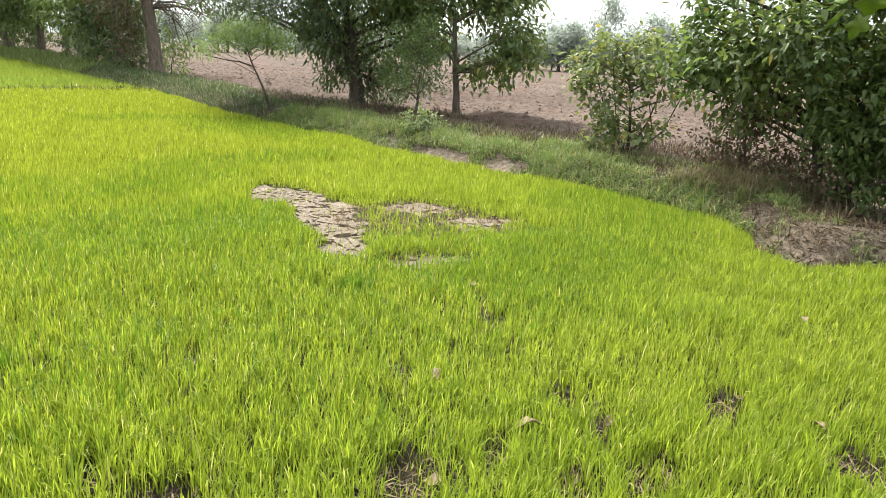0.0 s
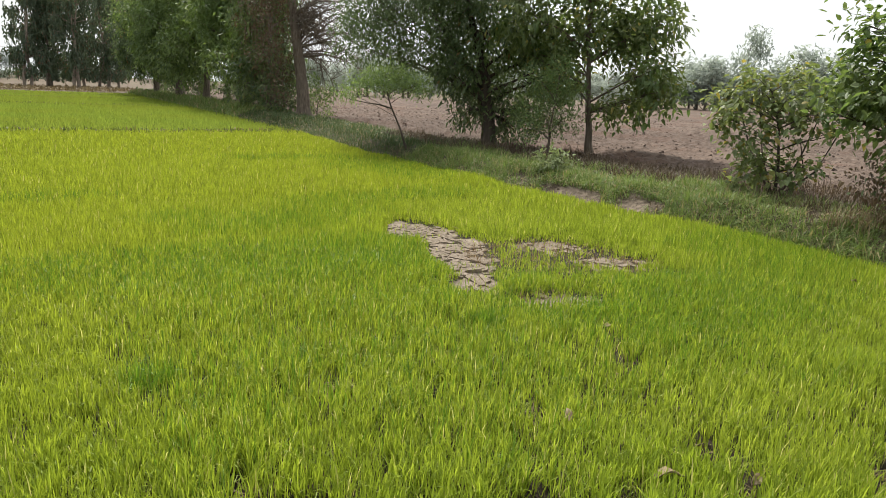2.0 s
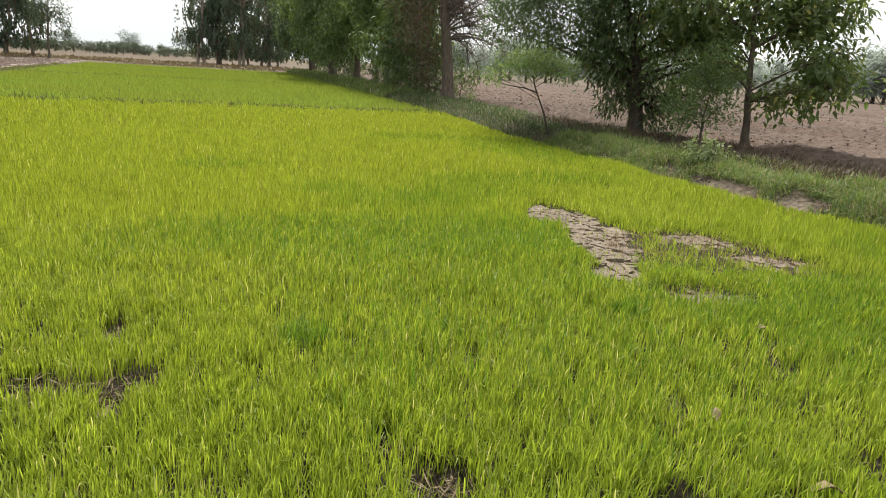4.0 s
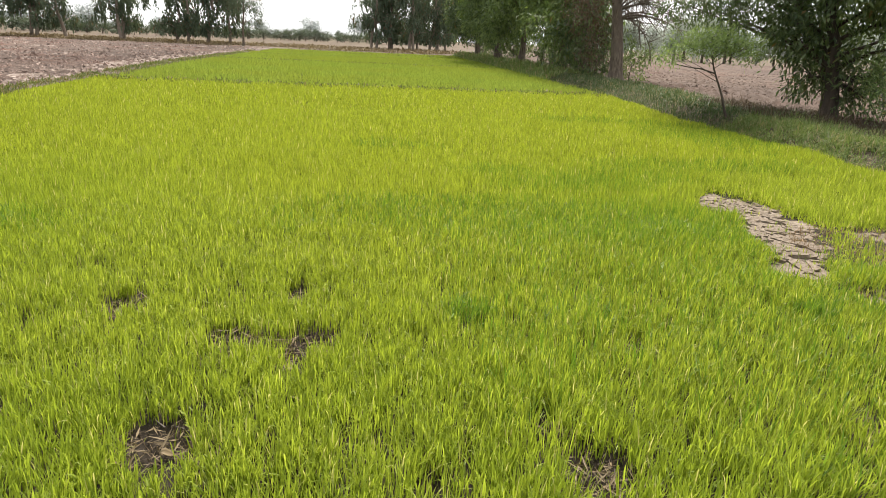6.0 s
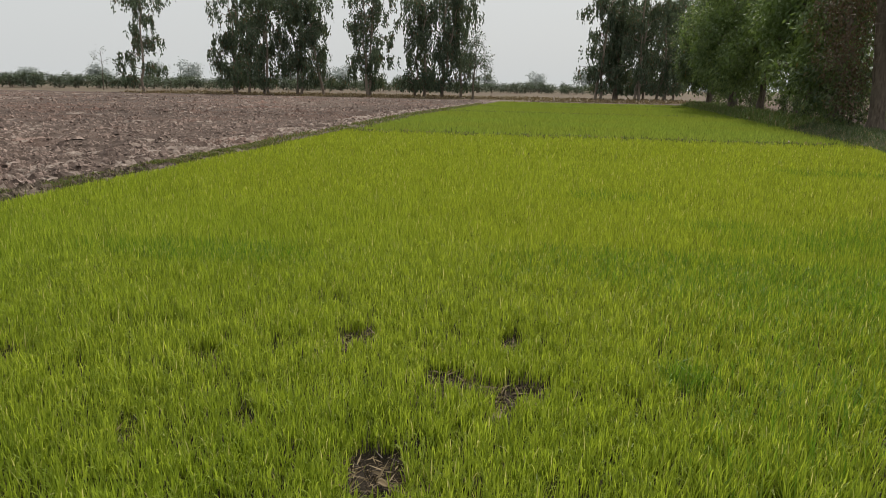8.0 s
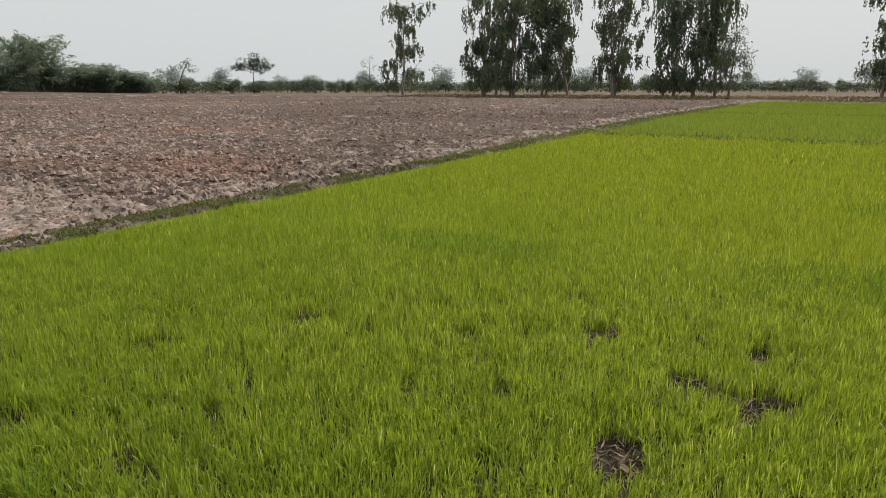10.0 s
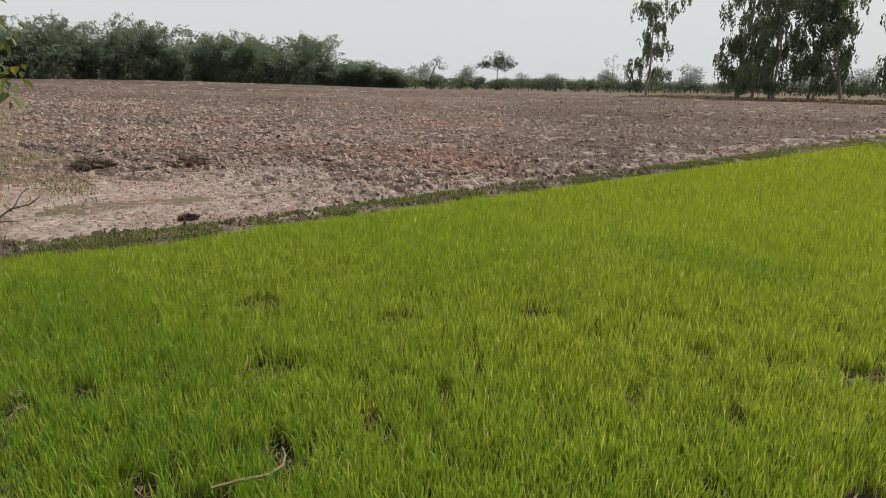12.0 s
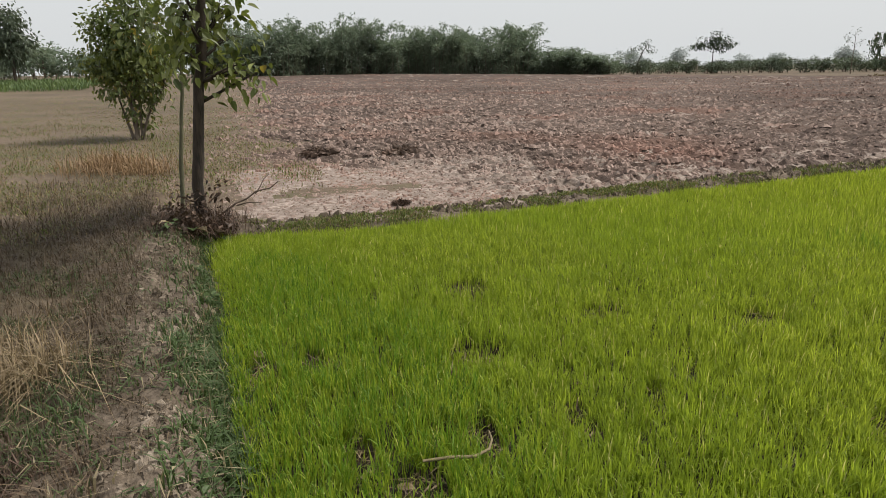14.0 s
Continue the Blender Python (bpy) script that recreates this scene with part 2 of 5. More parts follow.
    me.update(calc_edges=True)
    return me


def thing(name, base, label, category, group=""):
    e = tagged(new(name), label, category, group)
    e.matrix_basis = pose(*base)
    return e


def part(name, me, parent, label=""):
    o = new(name, me)
    o.parent = parent
    return tagged(o, label)


def smooth01(v):
    v = np.clip(v, 0, 1)
    return v * v * (3 - 2 * v)


def hash2(ix, iy, seed):
    v = np.sin(ix * 127.1 + iy * 311.7 + seed * 74.7) * 43758.5453
    return v - np.floor(v)


def value2(x, y, scale, seed=0):
    """Smooth random heights from 0 to 1 over the plan."""
    x, y = np.asarray(x, float) * scale, np.asarray(y, float) * scale
    ix, iy = np.floor(x), np.floor(y)
    fx, fy = smooth01(x - ix), smooth01(y - iy)
    a, b = hash2(ix, iy, seed), hash2(ix + 1, iy, seed)
    c, d = hash2(ix, iy + 1, seed), hash2(ix + 1, iy + 1, seed)
    return (a * (1 - fx) + b * fx) * (1 - fy) + (c * (1 - fx) + d * fx) * fy


def rough2(x, y, scale, seed=0, octaves=3):
    return sum(value2(x, y, scale * 2.1**k, seed + 5 * k) * 0.5**k for k in range(octaves)) / (2 - 0.5 ** (octaves - 1))


class Tubes:
    """Collects tapered tubes into one mesh."""

    def __init__(self):
        self.v, self.f, self.n = [], [], 0

    def add(self, pts, radii, sides=6, wobble=0.0, rng=None):
        pts, radii = np.asarray(pts, float), np.asarray(radii, float)
        way = np.gradient(pts, axis=0)
        way /= np.linalg.norm(way, axis=1, keepdims=True) + 1e-9
        ref = np.where(np.abs(way[:, 2:3]) > 0.9, [[1.0, 0, 0]], [[0, 0, 1.0]])
        u = np.cross(way, ref)
        u /= np.linalg.norm(u, axis=1, keepdims=True) + 1e-9
        w = np.cross(way, u)
        a = np.linspace(0, 2 * np.pi, sides, endpoint=False)
        ring = np.cos(a)[None, :, None] * u[:, None] + np.sin(a)[None, :, None] * w[:, None]
        r = radii[:, None, None] * np.ones((1, sides, 1))
        if wobble and rng is not None:
            r = r * (1 + wobble * rng.uniform(-1, 1, r.shape))
        v = (pts[:, None] + ring * r).reshape(-1, 3)
        k, j = np.meshgrid(np.arange(len(pts) - 1), np.arange(sides), indexing="ij")
        j2 = (j + 1) % sides
        f = np.stack([k * sides + j, k * sides + j2, (k + 1) * sides + j2, (k + 1) * sides + j], -1).reshape(-1, 4)
        self.v.append(v)
        self.f.append(f + self.n)
        self.n += len(v)

    def mesh(self, name, material):
        return mesh_of(name, np.concatenate(self.v), [np.concatenate(self.f)], material, True)


def curve(a, b, sag, n, rng, jitter=0.0):
    """Points from a to b, with a bow and some unrest."""
    s = np.linspace(0, 1, n)[:, None]
    p = np.asarray(a, float) * (1 - s) + np.asarray(b, float) * s
    p[:, 2:] += sag * np.sin(np.pi * s)
    if jitter:
        off = rng.normal(0, jitter, p.shape)
        off[0] = off[-1] = 0
        p += off
    return p


def unit(v):
    return v / (np.linalg.norm(v, axis=-1, keepdims=True) + 1e-9)


def kites(pos, axis, normal, length, width, fold=0.15, droop=0.0):
    """Narrow leaves of four corners."""
    side = unit(np.cross(axis, normal))
    up = np.cross(side, axis)
    L, W = length[:, None], width[:, None]
    mid = pos + axis * L * 0.42 + up * W * fold
    tip = pos + axis * L - np.array([0, 0, 1.0]) * L * droop
    v = np.stack([pos, mid + side * W / 2, tip, mid - side * W / 2], 1).reshape(-1, 3)
    return v, np.arange(len(pos) * 4).reshape(-1, 4)


def broads(pos, axis, normal, length, width):
    """Broad, pointed leaves folded along the midrib, of two faces each."""
    side = unit(np.cross(axis, normal))
    up = np.cross(side, axis)
    L, W = length[:, None], width[:, None]
    lo, hi = pos + axis * L * 0.18 + up * W * 0.12, pos + axis * L * 0.58 + up * W * 0.1
    tip = pos + axis * L - np.array([0, 0, 1.0]) * L * 0.18
    v = np.stack([pos, lo + side * W * 0.42, hi + side * W * 0.42, tip, hi - side * W * 0.42, lo - side * W * 0.42], 1).reshape(-1, 3)
    k = np.arange(len(pos))[:, None] * 6
    return v, np.concatenate([k + [0, 1, 2, 3], k + [0, 3, 4, 5]])


def crown_mesh(name, rng, lobes, material, clusters, per, spread, leaf, shape="broad", droop=0.5, outward=0.6, squash=1.0, level=0.8):
    """A crown of leaf clusters inside uneven lobes (x, y, z, radius). clusters: number for a radius of 1 m."""
    P, A, N = [], [], []
    tips = []
    for x, y, z, r in lobes:
        n = max(3, int(clusters * r * r))
        d = unit(rng.normal(size=(n, 3)))
        rad = r * (0.3 + 0.75 * rng.random((n, 1)) ** 0.6)
        c = np.array([x, y, z]) + d * rad * np.array([1, 1, squash])
        tips.append(c)
        m = rng.poisson(per, n) + 1
        idx = np.repeat(np.arange(n), m)
        p = c[idx] + rng.normal(0, spread, (len(idx), 3))
        a = unit(outward * d[idx] + rng.normal(0, 0.6, (len(idx), 3)) - np.array([0, 0, droop]))
        P.append(p)
        A.append(a)
        N.append(unit(rng.normal(0, 0.4, (len(idx), 3)) + np.array([0, 0, level]) + 0.6 * d[idx]))
    P, A, N = np.concatenate(P), np.concatenate(A), np.concatenate(N)
    L = leaf[0] * rng.uniform(0.5, 1.3, len(P))
    W = leaf[1] * rng.uniform(0.7, 1.2, len(P))
    v, f = broads(P, A, N, L, W) if shape == "broad" else kites(P, A, N, L, W)
    return mesh_of(name, v, [f], material), tips


def limbs(tubes, rng, stem, lobes, tips, r0, twigs=5, sides=5, low=0.25):
    """Limbs from the stem to the lobes, and twigs from there to some leaf clusters."""
    stem = np.asarray(stem, float)
    for (x, y, z, r), c in zip(lobes, tips):
        goal = np.array([x, y, z])
        # the limb leaves the stem below its lobe
        score = np.abs(stem[:, 2] - (z - 0.55 * r - 0.3 * np.hypot(x - stem[:, 0], y - stem[:, 1])))
        a = stem[max(int(np.argmin(score)), int(low * len(stem)))]
        t = r0 * 0.3
        tubes.add(curve(a, goal, 0.08 * r, 5, rng, 0.04 * r), np.linspace(t, t * 0.35, 5), sides)
        for k in rng.choice(len(c), min(twigs, len(c)), replace=False):
            s = a * 0.25 + goal * 0.75
            tubes.add(curve(s, c[k], 0.05, 3, rng, 0.02), [t * 0.32, t * 0.2, t * 0.08], 3)


def tree(name, base, stem, r0, lobes, leaf_mat, bark_mat, label, category="tree", group="", seed=1, clusters=60, per=7, spread=0.09,
         leaf=(0.12, 0.07), shape="broad", droop=0.5, twigs=5, deep=0.45, extra_stems=(), flare=1.35, squash=1.0, top_r=0.35, level=0.8):
    rng = np.random.default_rng(seed)
    lobes = [tuple(q) for q in lobes]
    # lobes fill depth as well as width
    away = np.array([base[0], base[1] + 0.4])
    away = away / np.linalg.norm(away)
    full = []
    for x, y, z, r in lobes:
        k = rng.uniform(-1, 1) * deep * r
        full.append((x + away[0] * k, y + away[1] * k, z, r))
        if deep > 0.3:
            k = rng.choice([-1, 1]) * rng.uniform(0.7, 1.4) * r
            full.append((x * 0.85 + away[0] * k, y * 0.85 + away[1] * k, z + rng.uniform(-0.15, 0.2) * r, r * 0.8))
    e = thing(name, base, label, category, group)
    t = Tubes()
    stem = np.asarray(stem, float)
    s = np.linspace(0, len(stem) - 1, 4 * len(stem))
    fine = np.stack([np.interp(s, np.arange(len(stem)), stem[:, k]) for k in range(3)], 1)
    fine[1:-1, :2] += rng.normal(0, r0 * 0.12, (len(fine) - 2, 2))
    rad = np.linspace(r0, r0 * top_r, len(fine))
    rad[0] *= flare
    rad[1] *= 1 + (flare - 1) * 0.4
    t.add(fine, rad, 10, 0.06, rng)
    for pts, ra in extra_stems:
        t.add(np.asarray(pts, float), np.linspace(ra, ra * 0.35, len(pts)), 6)
    me, tips = crown_mesh("crown", rng, full, leaf_mat, clusters, per, spread, leaf, shape, droop, squash=squash, level=level)
    limbs(t, rng, fine, full, tips, r0, twigs)
    part("trunk", t.mesh("trunk", bark_mat), e)
    part("crown", me, e)
    return e


# ---- plan of the fields ----
def left_edge(y):
    return np.interp(y, [-1, -0.3, 0.5, 1.5, 2.5, 4, 6, 8.5, 12, 15, 20, 24, 32, 40, 48, 75], [-6.95, -6.95, -6.72, -6.62, -6.75, -6.88, -7.05, -7.15, -7.35, -7.6, -7.9, -8.2, -8.8, -9.05, -9.2, -9.7])


def right_edge(y):
    return np.interp(y, [-2, 1.35, 1.65, 1.8, 2.0, 2.5, 3, 3.7, 5, 7, 9, 11, 13, 16.7, 20.8, 24, 40, 75], [6.85, 6.85, 6.4, 6.0, 6.0, 6.55, 6.98, 7.2, 7.15, 7.0, 7.0, 6.92, 6.92, 7.2, 7.65, 7.85, 8.1, 8.8])


NEAR_Y = -0.38
# thin and bare stretches of the rice bed: x, y, half length, half width, turn in degrees, share of blades that stay
PATCH = [(3.66, 6.45, 0.5, 0.22, 60, 0.04), (3.86, 6.12, 0.5, 0.25, 60, 0.05), (3.76, 5.55, 0.5, 0.3, 58, 0.06), (3.48, 4.95, 0.46, 0.26, 56, 0.04), (3.18, 4.35, 0.36, 0.2, 54, 0.05),
         (4.35, 4.8, 0.85, 0.75, -35, 0.3), (3.5, 3.72, 0.38, 0.2, -25, 0.16), (4.68, 5.2, 0.36, 0.24, -45, 0.16), (4.76, 4.46, 0.2, 0.24, 45, 0.1), (5.06, 4.3, 0.16, 0.2, 40, 0.12), (4.85, 3.9, 0.22, 0.17, 0, 0.3)]


def oval(x, y, q):
    a = radians(q[4])
    dx, dy = x - q[0], y - q[1]
    u, w = dx * math.cos(a) + dy * math.sin(a), -dx * math.sin(a) + dy * math.cos(a)
    return (u / q[2]) ** 2 + (w / q[3]) ** 2


# bare earth on the bund under the hedge
BARE = [(7.3, 6.35, 0.16, 0.36, 10, 0), (7.2, 7.7, 0.16, 0.8, -4, 0), (6.55, 2.0, 0.5, 0.26, 20, 0), (7.2, 2.8, 0.35, 0.16, 40, 0)]
CROSS = (20.8, 40.5, 52.7, 62.0, 70.0)      # low cross bunds of the far beds


def far_rise(x, y):
    return 0.9 * smooth01((-x - 50) / 80) * smooth01((90 - y) / 60)


def ground_z(x, y):
    """The lie of the land: level beds, raised bunds, a ditch beside the hedge."""
    x, y = np.asarray(x, float), np.asarray(y, float)
    lx, rx = left_edge(y), right_edge(y)
    u = rough2(x, y, 2.2, 3) - 0.5
    z = 0.02 * u + far_rise(x, y)
    d = x - rx
    inside = (y > -4) & (y < 80)
    right = smooth01(d / 0.7) * 0.24 - 0.16 * smooth01((d - 1.9) / 1.2)
    right = right + 0.09 * u * smooth01(d / 0.4) * smooth01((9 - d) / 4)
    ditch = -0.5 * np.exp(-(((x - 8.2) / 0.5) ** 2 + ((y - 1.6) / 0.8) ** 2))
    z = z + np.where(inside, right * smooth01((80 - y) / 6), 0) + ditch
    n = (NEAR_Y + 0.06 * (value2(x, y * 0, 1.3, 8) - 0.5)) - y
    near = 0.17 * smooth01(n / 0.3) - 0.12 * smooth01((n - 0.55) / 0.6) + (0.12 * u + 0.12 * (rough2(x, y, 7.0, 9) - 0.5)) * smooth01(n / 0.15) * smooth01((6 - n) / 3)
    z = z + np.where((x > -9) & (x < 7.5), near, 0)
    w = lx - x
    left = 0.07 * smooth01(w / 0.2) - 0.06 * smooth01((w - 0.5) / 0.25)
    z = z + np.where((y > NEAR_Y) & (y < 75), left, 0.0)
    for c in CROSS:
        z = z + np.where((x > lx) & (x < rx), 0.09 * np.exp(-(((y - c) / 0.2) ** 2)), 0)
    return z


def rows_of(lo, hi, step, far, growth):
    near = list(np.arange(lo, hi + step, step))
    a, s, down = lo, step, []
    while a > -far:
        s *= growth
        a -= s
        down.append(a)
    a, s, up = hi, step, []
    while a < far:
        s *= growth
        a += s
        up.append(a)
    return np.array(down[::-1] + near + up)


def sheet(name, xs, ys, zfun, mats, pick=None, smooth=True):
    X, Y = np.meshgrid(xs, ys)
    Z = zfun(X, Y)
    nx, ny = len(xs), len(ys)
    i, j = np.meshgrid(np.arange(nx - 1), np.arange(ny - 1))
    a = (j * nx + i).ravel()
    f = np.stack([a, a + 1, a + nx + 1, a + nx], 1)
    me = mesh_of(name, np.stack([X.ravel(), Y.ravel(), Z.ravel()], 1), [f], mats, smooth)
    if pick is not None:
        cx, cy = (X[:-1, :-1] + X[1:, 1:]).ravel() / 2, (Y[:-1, :-1] + Y[1:, 1:]).ravel() / 2
        me.polygons.foreach_set("material_index", pick(cx, cy).astype(np.int32))
    return me


def ground_zone(x, y):
    wob = (rough2(x, y, 1.6, 21) - 0.5) * 0.35
    lx, rx = left_edge(y), right_edge(y)
    paddy = (x > lx) & (x < rx + wob) & (y > NEAR_Y + wob * 0.4) & (y < 74)
    bund = ((x >= rx + wob - 0.1) & (x < rx + 3.3) & (y > -4) & (y < 76)) | ((y <= NEAR_Y + 0.1) & (y > -1.15 + wob) & (x > -8) & (x < 9)) | ((x < lx + 0.1) & (x > lx - 0.72) & (y > -1) & (y < 75))
    pale = np.zeros(x.shape, bool)
    for q in PATCH[:5] + PATCH[6:10]:
        pale |= oval(x, y, q) * (0.6 + 0.8 * value2(x, y, 5, 73)) < 1
    for q in BARE:
        bund |= (oval(x, y, q) * (0.6 + 0.8 * value2(x, y, 5, 73)) < 1) & (x > rx)
    silt = (x < lx - 0.3) & (x > -12.0) & (y > 0.1 + 2.5 * wob) & (y < 3.5) & (rough2(x, y, 1.3, 74) > 0.36)
    return np.where(pale, 3, np.where(paddy, 1, np.where(silt, 4, np.where(bund, 2, 0))))


gx = rows_of(-12.0, 11.0, 0.15, 2500, 1.16)
gy = np.unique(np.concatenate([rows_of(-2.2, 24.0, 0.13, 2500, 1.16), np.arange(-2.2, -0.2, 0.045)]))
ground = new("ground", sheet("ground", gx, gy, ground_z, [M_DRY, M_MUD, M_BUND, M_PLATE, M_SILT], ground_zone))
tagged(ground, "dry tan farmland with muddy paddy bed and earth bunds", "ground", kind="structure")


# ---- ploughed fields ----
def crust(x, y):
    """Broken crust of turned earth: slabs with steep sides, and crumbs between."""
    u, w = 0.82 * x + 0.57 * y, -0.57 * x + 0.82 * y
    a = value2(u + 0.12 * value2(x, y, 3.0, 16), w, 3.4, 13)
    b = value2(0.6 * x - 0.8 * y, 0.8 * x + 0.6 * y, 8.0, 14)
    c = value2(0.3 * x + 0.95 * y, 0.95 * x - 0.3 * y, 15.0, 15)
    slab = smooth01((a - 0.45) / 0.2)
    return 0.055 * slab * (0.3 + 0.7 * b) + 0.06 * smooth01((b - 0.5) / 0.2) + 0.05 * c + 0.05 * rough2(x, y, 0.9, 11, 2)


def plough_z(x, y):
    edge = smooth01((left_edge(y) - 0.6 - x) / 0.3) * smooth01((y - stubble_line(x)) / 1.2)
    flat = 1 - 0.7 * smooth01((x + 12.5) / 2.5) * smooth01((4.2 - y) / 1.5)
    return ground_z(x, y) - 0.06 + edge * (0.045 + 0.9 * flat * crust(x, y))


def stubble_line(x):
    """Where the ploughed earth gives way to the stubble field."""
    return np.interp(-x, [7, 9, 10, 11.6, 17, 30, 60, 100, 160], [0.6, 1.2, 1.6, 1.25, 1.1, 2.1, 4.4, 7.4, 12.0]) + 1.6 * (value2(x, 0 * x, 0.45, 91) - 0.5) + 0.9 * (value2(x, 0 * x, 1.9, 92) - 0.5)


px = np.concatenate([-np.geomspace(150, 15.06, 165), np.arange(-15.0, -7.1, 0.075)])
py = np.concatenate([np.arange(0.0, 9.0, 0.075), np.geomspace(9.0, 78.0, 160)])


def plough_zone(x, y):
    f = 0.4 * rough2(x, y, 0.5, 41) + 0.6 * rough2(x, y, 2.8, 44)
    near = smooth01((-7.0 - x) / 0.4) * smooth01((13.2 + x) / 4.0)
    rim = smooth01((1.4 - np.abs(left_edge(y) - 1.1 - x)) / 1.0)
    return np.where(f + 0.3 * near * (y < 5) + 0.17 * rim > 0.655, 1, 0)


field = new("ploughed_field", sheet("ploughed_field", px, py, plough_z, [M_PLOUGH_DIMMED, M_SILT], plough_zone, False))
tagged(field, "ploughed reddish-brown field of dry earth with pale silt", "field", kind="structure")


def plough_right_z(x, y):
    d = x - right_edge(y) - 3.3
    edge = smooth01(d / 0.8)
    furrow = 0.05 * np.sin(x * 2.1 + 0.6 * np.sin(y * 0.3)) + 0.75 * crust(x, y) + 0.03
    return ground_z(x, y) - 0.06 + edge * (0.07 + furrow)


qx = np.concatenate([np.arange(9.5, 24, 0.13), np.geomspace(24, 95, 100)])
qy = np.concatenate([-np.geomspace(30, 6, 20), np.arange(-5.8, 0, 0.3), np.arange(0, 24, 0.15), np.geomspace(24.2, 86, 110)])
field2 = new("ploughed_field", sheet("ploughed_field_beyond_hedge", qx, qy, plough_right_z, [M_PLOUGH_DARK], None, False))
tagged(field2, "ploughed brown field beyond the hedge of trees", "field", kind="structure")


def boxes_of(rng, pos, size, flat):
    """Angular lumps of earth, one for each place."""
    n = len(pos)
    c = np.array([[-1, -1, -1], [1, -1, -1], [1, 1, -1], [-1, 1, -1], [-1, -1, 1], [1, -1, 1], [1, 1, 1], [-1, 1, 1]]) * 0.5
    v = c[None] * rng.uniform(0.55, 1.25, (n, 8, 3)) + rng.normal(0, 0.07, (n, 8, 3))
    v[:, 4:, :2] *= rng.uniform(0.45, 0.95, (n, 1, 1))
    v *= size[:, None, None] * np.stack([rng.uniform(0.8, 1.7, n), rng.uniform(0.6, 1.0, n), flat * rng.uniform(0.6, 1.3, n)], 1)[:, None]
    yaw, tilt = rng.uniform(0, 2 * np.pi, n), rng.normal(0, 0.2, n)
    ct, st = np.cos(tilt)[:, None], np.sin(tilt)[:, None]
    x, z = v[..., 0] * ct + v[..., 2] * st, -v[..., 0] * st + v[..., 2] * ct
    cy, sy = np.cos(yaw)[:, None], np.sin(yaw)[:, None]
    w = np.stack([x * cy - v[..., 1] * sy, x * sy + v[..., 1] * cy, z], -1) + pos[:, None]
    k = np.arange(n)[:, None] * 8
    f = np.concatenate([k + q for q in ([4, 5, 6, 7], [0, 1, 5, 4], [1, 2, 6, 5], [2, 3, 7, 6], [3, 0, 4, 7])])
    return w.reshape(-1, 3), f


def domes_of(rng, pos, size, flat):
    """Rounded clods: a foot and a shoulder of five corners, and a cap."""
    n = len(pos)
    a = np.arange(5) * 2 * np.pi / 5 + rng.uniform(0, 2 * np.pi, (n, 1))
    r1 = rng.uniform(0.42, 0.78, (n, 5))
    r2 = r1 * rng.uniform(0.3, 0.75, (n, 5))
    long = rng.uniform(1.0, 1.7, (n, 1))
    foot = np.stack([r1 * np.cos(a) * long, r1 * np.sin(a), np.full((n, 5), -0.25)], -1)
    top = np.stack([r2 * np.cos(a) * long, r2 * np.sin(a), flat * rng.uniform(0.35, 1.25, (n, 5))], -1)
    v = np.concatenate([foot, top], 1) * size[:, None, None]
    t = rng.uniform(0, 2 * np.pi, n)[:, None]
    w = np.stack([v[..., 0] * np.cos(t) - v[..., 1] * np.sin(t), v[..., 0] * np.sin(t) + v[..., 1] * np.cos(t), v[..., 2]], -1) + pos[:, None]
    k = np.arange(n)[:, None] * 10
    sides = np.concatenate([k + [i, (i + 1) % 5, 5 + (i + 1) % 5, 5 + i] for i in range(5)])
    return w.reshape(-1, 3), [sides, k + [5, 6, 7, 8, 9]]


def lumps_of(rng, pos, size, flat):
    """Small ridge-backed lumps of earth: four corners below and a short crest."""
    n = len(pos)
    c = np.array([[-1, -0.7, -0.4], [1, -0.7, -0.4], [1, 0.7, -0.4], [-1, 0.7, -0.4], [-0.45, 0, 0.6], [0.45, 0, 0.6]])
    v = c[None] * rng.uniform(0.6, 1.3, (n, 6, 3)) + rng.normal(0, 0.16, (n, 6, 3))
    v = v * 0.5 * size[:, None, None] * np.array([1, 1, 2 * flat])
    a = rng.uniform(0, 2 * np.pi, n)
    ca, sa = np.cos(a)[:, None], np.sin(a)[:, None]
    w = np.stack([v[..., 0] * ca - v[..., 1] * sa, v[..., 0] * sa + v[..., 1] * ca, v[..., 2]], -1) + pos[:, None]
    k = np.arange(n)[:, None] * 6
    return w.reshape(-1, 3), [np.concatenate([k + [0, 1, 5, 4], k + [2, 3, 4, 5]]), np.concatenate([k + [1, 2, 5], k + [3, 0, 4]])]


rng = np.random.default_rng(5)
n = 190000
r = 7.6 * (95 / 7.6) ** (rng.random(n) ** 1.05)
th = rng.uniform(radians(-2), radians(84), n)
cx, cy = -r * np.cos(th), r * np.sin(th)
keep = (cx < left_edge(cy) - 0.6 - 0.3 * rng.random(n)) & (cy > stubble_line(cx) - 2.2 * rng.random(n) ** 3) & (cy < 76)
keep &= rng.random(n) < (0.45 + 0.9 * value2(cx, cy, 0.9, 61)) * np.where((cx > -10.8) & (cy < 6), 0.55, 1.0)
cx, cy, r = cx[keep][:64000], cy[keep][:64000], r[keep][:64000]
sz = np.clip(rng.lognormal(-3.15, 0.55, len(cx)), 0.02, 0.16) * np.clip((r / 14) ** 0.6, 0.75, 1.9) * np.where((cx > -11.5) & (cy < 3.6), 0.6, 1.0)
at = np.stack([cx, cy, np.maximum(plough_z(cx, cy), ground_z(cx, cy)) + sz * 0.1], 1)
close = r < 15
v1, f1 = domes_of(rng, at[close], 0.95 * sz[close], 0.36)
v2, f2 = lumps_of(rng, at[~close], 1.15 * sz[~close], 0.42)
